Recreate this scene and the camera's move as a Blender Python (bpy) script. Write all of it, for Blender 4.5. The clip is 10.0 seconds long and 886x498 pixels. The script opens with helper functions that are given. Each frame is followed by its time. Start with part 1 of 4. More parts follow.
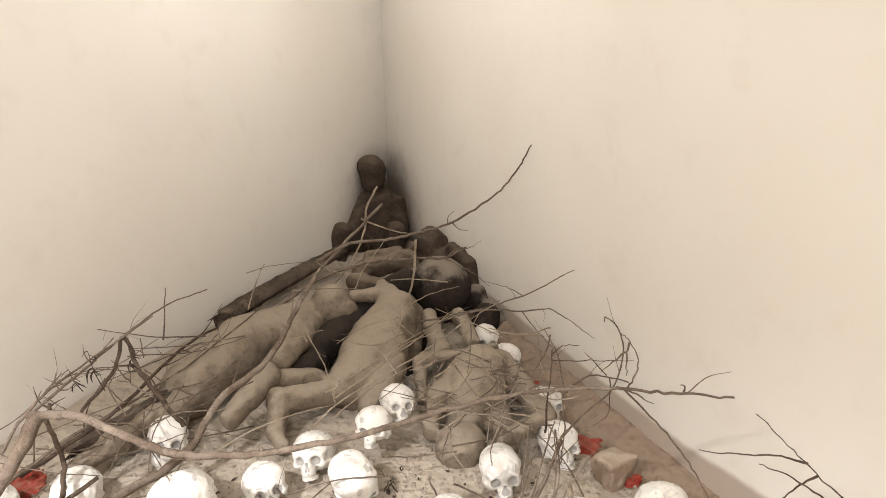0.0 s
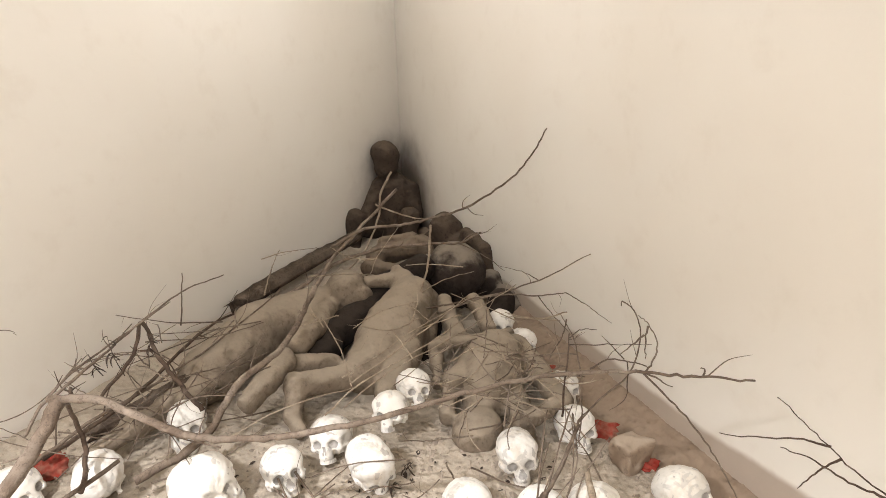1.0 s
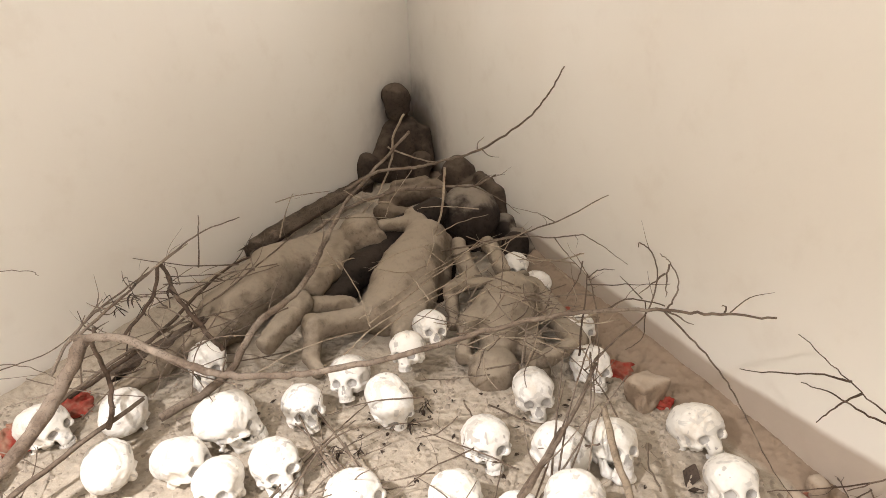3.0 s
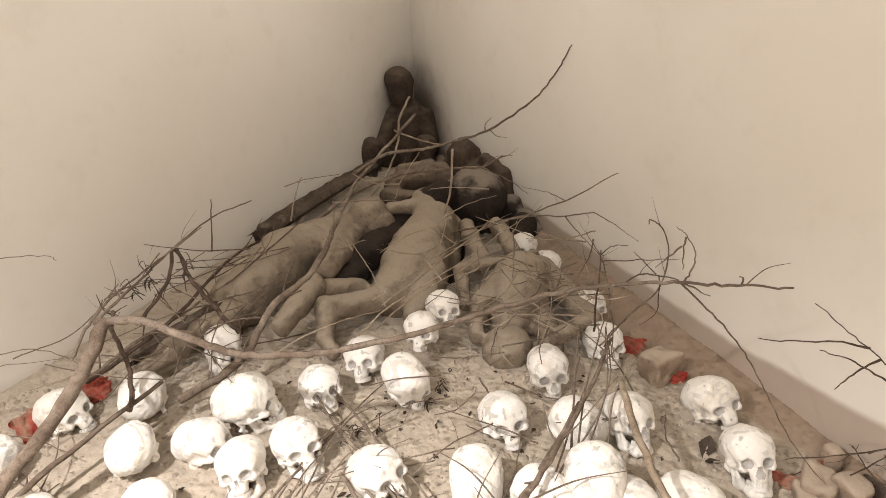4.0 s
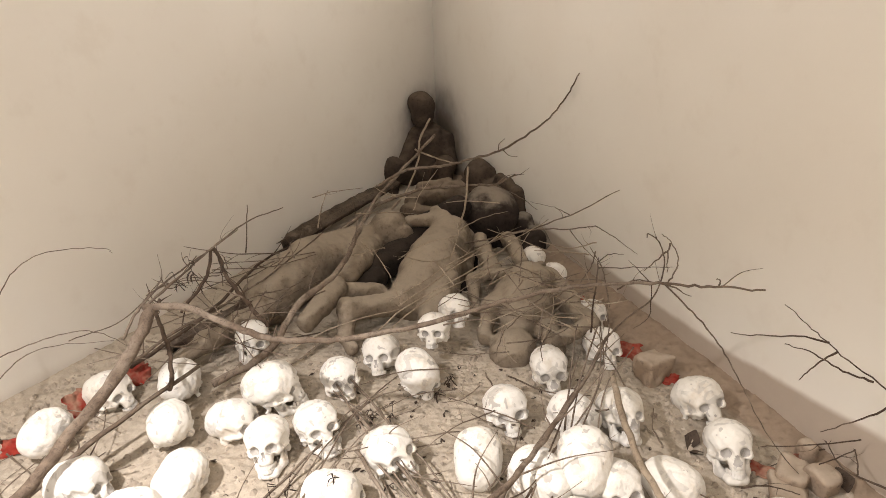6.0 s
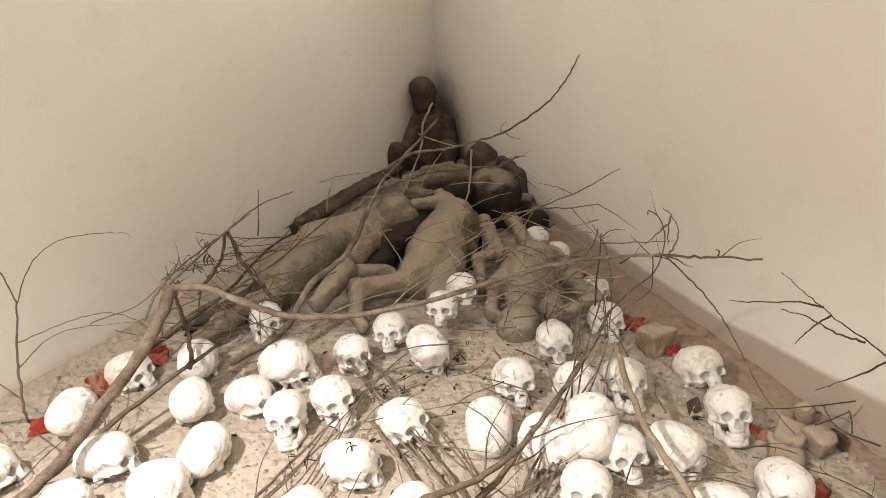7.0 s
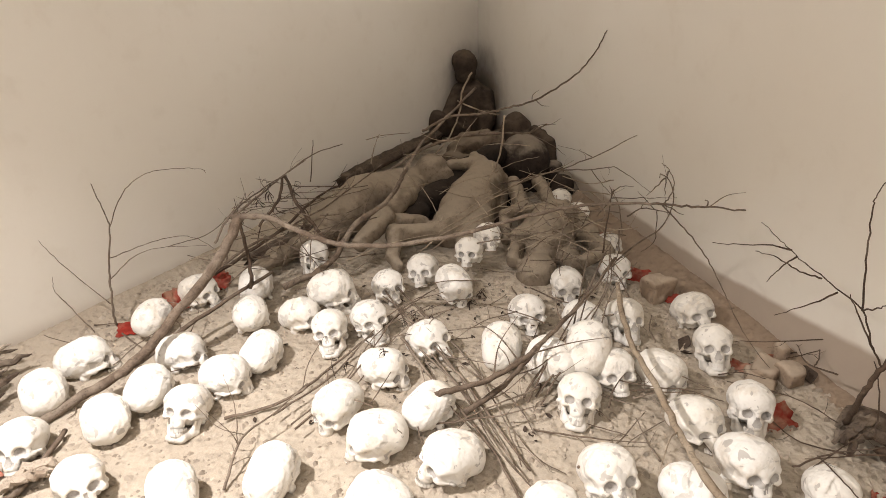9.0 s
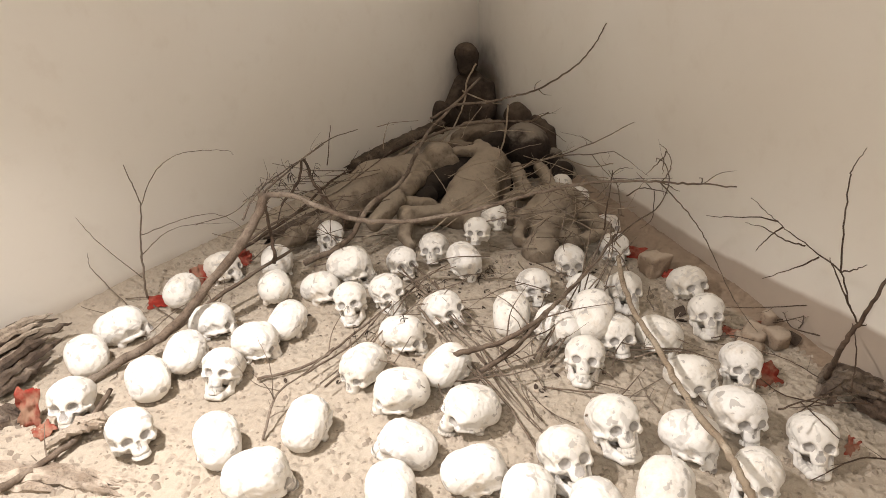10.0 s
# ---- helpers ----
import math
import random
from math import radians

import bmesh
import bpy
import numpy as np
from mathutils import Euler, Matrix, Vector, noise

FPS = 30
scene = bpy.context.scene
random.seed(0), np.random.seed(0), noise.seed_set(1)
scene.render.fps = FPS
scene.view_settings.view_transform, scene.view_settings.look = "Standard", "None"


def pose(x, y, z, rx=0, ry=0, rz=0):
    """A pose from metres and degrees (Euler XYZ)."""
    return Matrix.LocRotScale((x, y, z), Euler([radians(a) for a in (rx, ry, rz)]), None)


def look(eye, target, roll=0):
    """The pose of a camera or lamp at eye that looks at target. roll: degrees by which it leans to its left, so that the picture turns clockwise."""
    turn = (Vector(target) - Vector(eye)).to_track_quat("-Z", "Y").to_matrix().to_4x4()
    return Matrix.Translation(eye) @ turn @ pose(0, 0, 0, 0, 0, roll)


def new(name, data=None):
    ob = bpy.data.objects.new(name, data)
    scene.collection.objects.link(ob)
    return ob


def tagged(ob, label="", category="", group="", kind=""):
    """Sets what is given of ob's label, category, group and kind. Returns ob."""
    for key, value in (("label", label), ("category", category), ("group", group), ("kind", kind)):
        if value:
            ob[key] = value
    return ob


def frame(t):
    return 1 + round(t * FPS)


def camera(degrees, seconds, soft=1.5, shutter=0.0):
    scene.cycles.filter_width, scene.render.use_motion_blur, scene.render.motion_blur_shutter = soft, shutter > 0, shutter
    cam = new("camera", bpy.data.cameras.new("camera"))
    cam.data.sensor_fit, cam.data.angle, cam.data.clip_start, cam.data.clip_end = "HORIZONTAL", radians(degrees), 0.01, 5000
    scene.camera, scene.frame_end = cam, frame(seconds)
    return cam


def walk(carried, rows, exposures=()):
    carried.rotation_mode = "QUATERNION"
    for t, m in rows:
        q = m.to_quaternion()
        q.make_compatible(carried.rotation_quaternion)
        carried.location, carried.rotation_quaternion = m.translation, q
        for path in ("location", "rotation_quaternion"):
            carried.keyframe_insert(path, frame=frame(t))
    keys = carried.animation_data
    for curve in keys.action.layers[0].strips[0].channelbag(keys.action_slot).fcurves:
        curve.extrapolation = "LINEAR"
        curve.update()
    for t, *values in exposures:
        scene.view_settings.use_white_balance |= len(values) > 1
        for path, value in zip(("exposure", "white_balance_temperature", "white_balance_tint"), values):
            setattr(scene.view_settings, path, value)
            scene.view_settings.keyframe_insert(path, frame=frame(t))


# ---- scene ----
# ---- camera ----
cam = camera(69.0, 10.0, soft=0.8)
PATH = [
    (0, (0.044, -0.01, 1.599), (0.011, 1.878, 0.941), -0.8),
    (0.5, (0.041, -0.007, 1.591), (-0.016, 1.877, 0.922), -1.4),
    (1, (0.032, -0.004, 1.585), (-0.04, 1.87, 0.891), -1.5),
    (1.5, (0.026, -0.001, 1.577), (-0.044, 1.854, 0.832), -1.2),
    (2, (0.022, 0.003, 1.564), (-0.046, 1.842, 0.781), -1.0),
    (2.5, (0.017, 0.002, 1.561), (-0.07, 1.827, 0.747), -1.3),
    (4, (-0.061, -0.027, 1.536), (-0.151, 1.769, 0.66), -2.9),
    (4.5, (-0.07, -0.053, 1.531), (-0.157, 1.74, 0.649), -2.5),
    (5, (-0.039, -0.119, 1.539), (-0.125, 1.688, 0.687), -1.5),
    (5.2, (-0.025, -0.157, 1.546), (-0.156, 1.648, 0.695), -2.0),
    (6.3, (-0.015, -0.29, 1.561), (-0.18, 1.541, 0.773), -2.6),
    (6.5, (-0.012, -0.301, 1.555), (-0.189, 1.523, 0.753), -3.2),
    (7, (-0.043, -0.356, 1.562), (-0.195, 1.455, 0.728), -3.3),
    (7.5, (-0.07, -0.449, 1.566), (-0.226, 1.351, 0.708), -2.2),
    (8, (-0.052, -0.536, 1.573), (-0.249, 1.268, 0.733), -1.6),
    (8.5, (0.022, -0.636, 1.577), (-0.226, 1.161, 0.735), -1.8),
    (9, (0.04, -0.741, 1.572), (-0.233, 1.034, 0.691), -2.2),
    (9.5, (0.006, -0.846, 1.573), (-0.256, 0.926, 0.684), -1.4),
    (10, (-0.03, -0.969, 1.581), (-0.274, 0.805, 0.69), -1.8),
]
EXPOSURE = [(0.0, 0.83, 6250, 9), (1.0, 0.81, 6250, 9), (2.5, 0.76, 6400, 10), (4.5, 0.44, 6600, 11), (5.0, 0.4, 6600, 11), (7.0, 0.36, 6650, 11), (8.5, 0.18, 6650, 11), (10.0, -0.02, 6650, 11)]
walk(cam, [(t, look(eye, target, roll)) for t, eye, target, roll in PATH], EXPOSURE)

# ---- plan: an acute corner of two plastered walls, sand on the floor ----
CORNER = Vector((-0.455, 4.85, 0.0))
ALONG_LEFT = Vector((-0.466, -1.0, 0.0)).normalized()
ALONG_RIGHT = Vector((0.457, -1.0, 0.0)).normalized()
CEILING, BACK = 3.0, -3.4

# ---- light ----
world = bpy.data.worlds.new("world")
scene.world = world
world.use_nodes = True
world.node_tree.nodes["Background"].inputs["Color"].default_value = (0.9, 0.92, 1.0, 1)
world.node_tree.nodes["Background"].inputs["Strength"].default_value = 0.1


def fill_light(name, place, watts, radius, colour):
    data = bpy.data.lights.new(name, "POINT")
    data.shadow_soft_size, data.energy, data.color = radius, watts, colour
    ob = new(name, data)
    ob.location = place
    return ob


key = bpy.data.lights.new("key_lamp", "SPOT")
key.energy, key.shadow_soft_size, key.color = 520.0, 0.05, (0.99, 0.96, 0.96)
key.spot_size, key.spot_blend = radians(100), 1.0
new("key_lamp", key).matrix_world = look((-1.55, 0.1, 2.5), (-0.92, 0.06, 0.0))
# added fills without a known source: the corner walls, then the whole room
fill_light("corner_fill", (-0.42, 2.9, 2.85), 21.0, 0.10, (0.99, 0.96, 0.96))
fill_light("room_fill", (-0.35, -1.9, 2.6), 108.0, 0.25, (0.99, 0.96, 0.96))


# ---- materials ----
def smooth(value, low, high):
    t = min(max((value - low) / (high - low), 0.0), 1.0)
    return t * t * (3 - 2 * t)


class Mat:
    """A node material with a few short-hands."""

    def __init__(self, name, roughness=0.8, specular=0.3):
        self.mat = bpy.data.materials.new(name)
        self.mat.use_nodes = True
        self.nodes, self.links = self.mat.node_tree.nodes, self.mat.node_tree.links
        self.shader = self.nodes["Principled BSDF"]
        self.shader.inputs["Roughness"].default_value = roughness
        self.shader.inputs["Specular IOR Level"].default_value = specular
        self.place = self.nodes.new("ShaderNodeNewGeometry").outputs["Position"]
        self.local = self.nodes.new("ShaderNodeTexCoord").outputs["Object"]

    def put(self, socket, value):
        if isinstance(value, (int, float, tuple)):
            socket.default_value = value
        else:
            self.links.new(value, socket)

    def noise(self, scale, detail=4.0, rough=0.55, where=None, distortion=0.0):
        n = self.nodes.new("ShaderNodeTexNoise")
        self.put(n.inputs["Vector"], where or self.local)
        n.inputs["Scale"].default_value, n.inputs["Detail"].default_value = scale, detail
        n.inputs["Roughness"].default_value, n.inputs["Distortion"].default_value = rough, distortion
        return n.outputs["Fac"]

    def cells(self, scale, feature="F1", where=None):
        n = self.nodes.new("ShaderNodeTexVoronoi")
        n.feature = feature
        self.put(n.inputs["Vector"], where or self.local)
        n.inputs["Scale"].default_value = scale
        return n.outputs["Distance"]

    def stretch(self, value, low, high, to_low=0.0, to_high=1.0):
        n = self.nodes.new("ShaderNodeMapRange")
        n.interpolation_type = "SMOOTHSTEP"
        self.put(n.inputs["Value"], value)
        for key, v in (("From Min", low), ("From Max", high), ("To Min", to_low), ("To Max", to_high)):
            self.put(n.inputs[key], v)
        return n.outputs["Result"]

    def math(self, kind, a, b=0.0, c=0.0):
        n = self.nodes.new("ShaderNodeMath")
        n.operation = kind
        for socket, v in zip(n.inputs, (a, b, c)):
            self.put(socket, v)
        return n.outputs[0]

    def mix(self, factor, a, b):
        n = self.nodes.new("ShaderNodeMix")
        n.data_type = "RGBA"
        self.put(n.inputs[0], factor)
        self.put(n.inputs[6], a)
        self.put(n.inputs[7], b)
        return n.outputs[2]

    def axis(self, vector, which):
        n = self.nodes.new("ShaderNodeSeparateXYZ")
        self.put(n.inputs[0], vector)
        return n.outputs[which]

    def random(self):
        return self.nodes.new("ShaderNodeObjectInfo").outputs["Random"]

    def facing_up(self):
        return self.axis(self.nodes.new("ShaderNodeNewGeometry").outputs["Normal"], 2)

    def away_from(self, point):
        n = self.nodes.new("ShaderNodeVectorMath")
        n.operation = "DISTANCE"
        self.put(n.inputs[0], self.place)
        n.inputs[1].default_value = point
        return n.outputs["Value"]

    def bump(self, height, strength, distance):
        n = self.nodes.new("ShaderNodeBump")
        n.inputs["Strength"].default_value, n.inputs["Distance"].default_value = strength, distance
        self.put(n.inputs["Height"], height)
        old = self.shader.inputs["Normal"]
        if old.is_linked:
            self.links.new(old.links[0].from_socket, n.inputs["Normal"])
        self.links.new(n.outputs["Normal"], old)

    def done(self, colour):
        self.put(self.shader.inputs["Base Color"], colour)
        return self.mat


def wall_material(name, band_near, band_far, edge, strength):
    """Cream emulsion on plaster: roller texture, faint blotches, a dusty splash band over the sand and shade painted
    into the corner.
    """
    m = Mat(name, 0.75, 0.25)
    blot = m.noise(0.9, 3.0, 0.5, m.place)
    paint = m.mix(m.stretch(blot, 0.35, 0.7), (0.77, 0.732, 0.662, 1), (0.74, 0.694, 0.618, 1))
    paint = m.mix(m.stretch(m.noise(7.0, 5.0, 0.6, m.place), 0.52, 0.75, 0.0, 0.22), paint, (0.62, 0.555, 0.47, 1))
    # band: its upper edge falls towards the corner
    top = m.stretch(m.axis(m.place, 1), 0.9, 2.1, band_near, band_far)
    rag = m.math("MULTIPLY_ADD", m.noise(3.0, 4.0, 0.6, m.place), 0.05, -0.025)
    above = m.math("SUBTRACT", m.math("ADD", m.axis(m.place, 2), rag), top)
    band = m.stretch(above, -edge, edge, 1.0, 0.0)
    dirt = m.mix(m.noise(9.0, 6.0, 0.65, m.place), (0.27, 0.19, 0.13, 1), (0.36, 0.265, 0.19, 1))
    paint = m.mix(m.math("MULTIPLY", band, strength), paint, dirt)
    # corner shade behind the dark statues, put into the wall colour
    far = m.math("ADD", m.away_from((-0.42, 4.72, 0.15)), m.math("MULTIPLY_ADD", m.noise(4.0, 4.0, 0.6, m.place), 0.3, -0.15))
    corner_shade = m.stretch(far, 0.25, 0.72, 0.92, 0.0)
    paint = m.mix(corner_shade, paint, (0.085, 0.062, 0.045, 1))
    outer_shade = m.stretch(far, 0.4, 1.0, 0.15, 0.0)
    paint = m.mix(outer_shade, paint, (0.30, 0.23, 0.17, 1))
    # small flecks
    fleck = m.stretch(m.cells(2.3, where=m.place), 0.012, 0.017, 0.75, 0.0)
    paint = m.mix(fleck, paint, (0.16, 0.12, 0.09, 1))
    m.bump(m.noise(60.0, 3.0, 0.6, m.place), 0.12, 0.004)
    m.bump(m.noise(2.2, 2.0, 0.5, m.place), 0.25, 0.02)
    return m.done(paint)


def sand_material():
    m = Mat("sand", 0.95, 0.1)
    base = m.mix(m.stretch(m.noise(2.2, 5.0, 0.6, m.place), 0.3, 0.7), (0.43, 0.37, 0.295, 1), (0.355, 0.30, 0.235, 1))
    base = m.mix(m.stretch(m.noise(38.0, 5.0, 0.7, m.place), 0.5, 0.72, 0.0, 0.6), base, (0.33, 0.265, 0.20, 1))
    base = m.mix(m.stretch(m.noise(260.0, 2.0, 0.6, m.place), 0.4, 0.7, 0.0, 0.3), base, (0.60, 0.51, 0.40, 1))
    # brown earth banked against the right wall
    n = m.nodes.new("ShaderNodeVectorMath")
    n.operation = "DOT_PRODUCT"
    m.put(n.inputs[0], m.place)
    n.inputs[1].default_value = (0.9095, 0.4157, 0.0)
    off = m.math("SUBTRACT", 1.6021, n.outputs["Value"])
    off = m.math("ADD", off, m.math("MULTIPLY_ADD", m.noise(6.0, 5.0, 0.6, m.place), 0.10, -0.05))
    wide = m.stretch(m.axis(m.place, 1), 1.3, 2.3, 0.08, 0.22)
    earth = m.stretch(m.math("DIVIDE", off, wide), 0.75, 1.1, 0.9, 0.0)
    base = m.mix(earth, base, m.mix(m.noise(12.0, 5.0, 0.6, m.place), (0.23, 0.165, 0.115, 1), (0.31, 0.23, 0.165, 1)))
    crumbs = m.math("SUBTRACT", 1.0, m.cells(34.0, "SMOOTH_F1", m.place))
    m.bump(m.math("MULTIPLY", crumbs, m.stretch(m.noise(7.0, 3.0, 0.6, m.place), 0.35, 0.55)), 0.8, 0.02)
    m.bump(m.noise(24.0, 6.0, 0.7, m.place), 0.6, 0.012)
    m.bump(m.noise(210.0, 3.0, 0.7, m.place), 0.4, 0.003)
    return m.done(base)


def bone_material():
    """Chalky white plaster with dusty patches, hairline cracks and grey-tan dirt in the hollows of its texture."""
    m = Mat("bleached_bone", 0.62, 0.25)
    tint = m.mix(m.random(), (0.74, 0.70, 0.63, 1), (0.78, 0.75, 0.70, 1))
    dirt = m.stretch(m.noise(13.0, 5.0, 0.62, m.place), 0.50, 0.66, 0.0, 0.55)
    c = m.mix(dirt, tint, (0.58, 0.50, 0.40, 1))
    c = m.mix(m.stretch(m.noise(60.0, 4.0, 0.6, m.place), 0.55, 0.75, 0.0, 0.3), c, (0.50, 0.43, 0.34, 1))
    smudge = m.stretch(m.noise(15.0, 3.0, 0.55, m.place, 0.7), 0.58, 0.62, 0.0, 0.6)
    c = m.mix(smudge, c, (0.47, 0.44, 0.40, 1))
    chip = m.stretch(m.noise(26.0, 2.0, 0.5, m.place, 0.4), 0.64, 0.66, 0.0, 0.75)
    c = m.mix(chip, c, (0.40, 0.37, 0.335, 1))
    crack = m.stretch(m.cells(17.0, "DISTANCE_TO_EDGE", m.place), 0.003, 0.009, 0.25, 0.0)
    crack = m.math("MULTIPLY", crack, m.stretch(m.noise(6.0, 2.0, 0.5, m.place), 0.58, 0.66))
    c = m.mix(crack, c, (0.30, 0.25, 0.2, 1))
    m.bump(m.noise(55.0, 5.0, 0.6), 0.5, 0.006)
    m.bump(m.noise(18.0, 3.0, 0.5), 0.35, 0.01)
    return m.done(c)


def mud_material(name, low, high, dust, dust_amount):
    """Dried mud: two tones, cracks, and pale dust on what faces up."""
    m = Mat(name, 0.93, 0.12)
    c = m.mix(m.stretch(m.noise(6.0, 5.0, 0.6, m.place), 0.3, 0.7), low, high)
    c = m.mix(m.stretch(m.noise(45.0, 5.0, 0.65, m.place), 0.48, 0.7, 0.0, 0.6), c, tuple(v * 0.5 for v in low[:3]) + (1,))
    c = m.mix(m.stretch(m.noise(3.5, 4.0, 0.6, m.place, 0.8), 0.54, 0.68, 0.0, 0.45), c, tuple(v * 0.55 for v in low[:3]) + (1,))
    split = m.math("MULTIPLY", m.stretch(m.cells(22.0, "DISTANCE_TO_EDGE", m.place), 0.004, 0.014, 0.5, 0.0), m.stretch(m.noise(5.0, 2.0, 0.5, m.place), 0.58, 0.68))
    c = m.mix(split, c, tuple(v * 0.35 for v in low[:3]) + (1,))
    up = m.math("ADD", m.facing_up(), m.math("MULTIPLY_ADD", m.noise(14.0, 5.0, 0.65, m.place), 1.1, -0.55))
    c = m.mix(m.stretch(up, 0.35, 0.95, 0.0, dust_amount), c, dust)
    m.bump(m.noise(30.0, 6.0, 0.7, m.place), 0.6, 0.012)
    m.bump(m.noise(140.0, 4.0, 0.65, m.place), 0.4, 0.004)
    return m.done(c)


def wood_material(name, dark, light, grey):
    m = Mat(name, 0.85, 0.2)
    c = m.mix(m.stretch(m.noise(22.0, 5.0, 0.65, m.place), 0.3, 0.7), dark, light)
    c = m.mix(m.stretch(m.noise(5.0, 3.0, 0.5, m.place), 0.42, 0.68, 0.0, 0.7), c, grey)
    c = m.mix(m.math("MULTIPLY", m.random(), 0.35), c, dark)
    c = m.mix(m.stretch(m.noise(70.0, 4.0, 0.7, m.place, 1.2), 0.52, 0.64, 0.0, 0.55), c, tuple(v * 0.5 for v in dark[:3]) + (1,))
    c = m.mix(m.stretch(m.noise(12.0, 3.0, 0.6, m.place), 0.56, 0.7, 0.0, 0.5), c, tuple(min(1.0, v * 1.35) for v in grey[:3]) + (1,))
    m.bump(m.noise(120.0, 5.0, 0.7, m.place), 0.8, 0.005)
    m.bump(m.noise(40.0, 3.0, 0.6, m.place), 0.5, 0.006)
    return m.done(c)


def cloth_material():
    m = Mat("red_cloth", 0.9, 0.1)
    c = m.mix(m.noise(25.0, 5.0, 0.6, m.place), (0.21, 0.022, 0.016, 1), (0.32, 0.046, 0.03, 1))
    c = m.mix(m.stretch(m.noise(9.0, 4.0, 0.6, m.place), 0.40, 0.68, 0.0, 0.85), c, (0.33, 0.22, 0.15, 1))
    m.bump(m.noise(90.0, 3.0, 0.6, m.place), 0.4, 0.003)
    return m.done(c)


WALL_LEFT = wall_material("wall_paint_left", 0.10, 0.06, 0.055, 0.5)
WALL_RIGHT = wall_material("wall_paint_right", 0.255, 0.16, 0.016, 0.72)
SAND = sand_material()


def clod_material():
    m = Mat("sand_clod", 0.95, 0.1)
    island = m.nodes.new("ShaderNodeNewGeometry").outputs["Random Per Island"]
    m.bump(m.noise(180.0, 4.0, 0.7, m.place), 0.5, 0.003)
    return m.done(m.mix(island, (0.25, 0.205, 0.16, 1), (0.45, 0.385, 0.31, 1)))


CLOD = clod_material()
BONE = bone_material()
SOCKET_GREY = mud_material("socket_grey", (0.38, 0.355, 0.325, 1), (0.47, 0.44, 0.405, 1), (0.52, 0.49, 0.45, 1), 0.3)
MUD = mud_material("pale_mud", (0.185, 0.145, 0.105, 1), (0.255, 0.203, 0.15, 1), (0.37, 0.31, 0.237, 1), 0.65)
# darker copy of the mud, with the reclining statue's shade in its colour
SHADED_MUD = mud_material("shaded_mud", (0.10, 0.074, 0.053, 1), (0.155, 0.118, 0.086, 1), (0.27, 0.215, 0.16, 1), 0.55)
DARK_MUD = mud_material("dark_mud", (0.055, 0.04, 0.03, 1), (0.085, 0.062, 0.045, 1), (0.17, 0.13, 0.095, 1), 0.35)
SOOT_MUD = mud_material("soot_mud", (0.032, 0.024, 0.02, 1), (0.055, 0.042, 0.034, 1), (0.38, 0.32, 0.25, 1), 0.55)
# near-black tone that stands for the shade in the gaps between statues
GAP_SHADE = mud_material("gap_shade", (0.022, 0.017, 0.014, 1), (0.04, 0.03, 0.024, 1), (0.07, 0.055, 0.042, 1), 0.3)
TWIG = wood_material("dry_twig", (0.105, 0.074, 0.053, 1), (0.205, 0.155, 0.115, 1), (0.27, 0.22, 0.172, 1))
TWIG_DARK = wood_material("dark_twig", (0.055, 0.036, 0.026, 1), (0.12, 0.08, 0.055, 1), (0.16, 0.12, 0.09, 1))
TWIG_PALE = wood_material("pale_twig", (0.24, 0.18, 0.125, 1), (0.36, 0.29, 0.21, 1), (0.42, 0.36, 0.28, 1))
BARK = wood_material("weathered_bark", (0.06, 0.042, 0.032, 1), (0.145, 0.105, 0.075, 1), (0.27, 0.22, 0.17, 1))
BARK_PALE = wood_material("pale_bark", (0.22, 0.165, 0.12, 1), (0.40, 0.33, 0.255, 1), (0.50, 0.43, 0.35, 1))
BARK_DARK = wood_material("dark_bark", (0.05, 0.036, 0.026, 1), (0.11, 0.08, 0.057, 1), (0.17, 0.13, 0.097, 1))
STONE = mud_material("sandstone", (0.29, 0.215, 0.155, 1), (0.37, 0.285, 0.21, 1), (0.44, 0.365, 0.285, 1), 0.7)
CLOTH = cloth_material()
DRY_LEAF = wood_material("dry_leaf", (0.035, 0.025, 0.02, 1), (0.075, 0.05, 0.035, 1), (0.11, 0.08, 0.06, 1))


# ---- modelling helpers ----
def shell(name, verts, faces, material, smooth_shade=True):
    me = bpy.data.meshes.new(name)
    me.from_pydata([tuple(v) for v in verts], [], [tuple(f) for f in faces])
    me.update()
    if smooth_shade:
        me.shade_smooth()
    me.materials.append(material)
    return me


def part(name, mesh, parent, label=""):
    ob = new(name, mesh)
    ob.parent = parent
    if label:
        tagged(ob, label)
    return ob


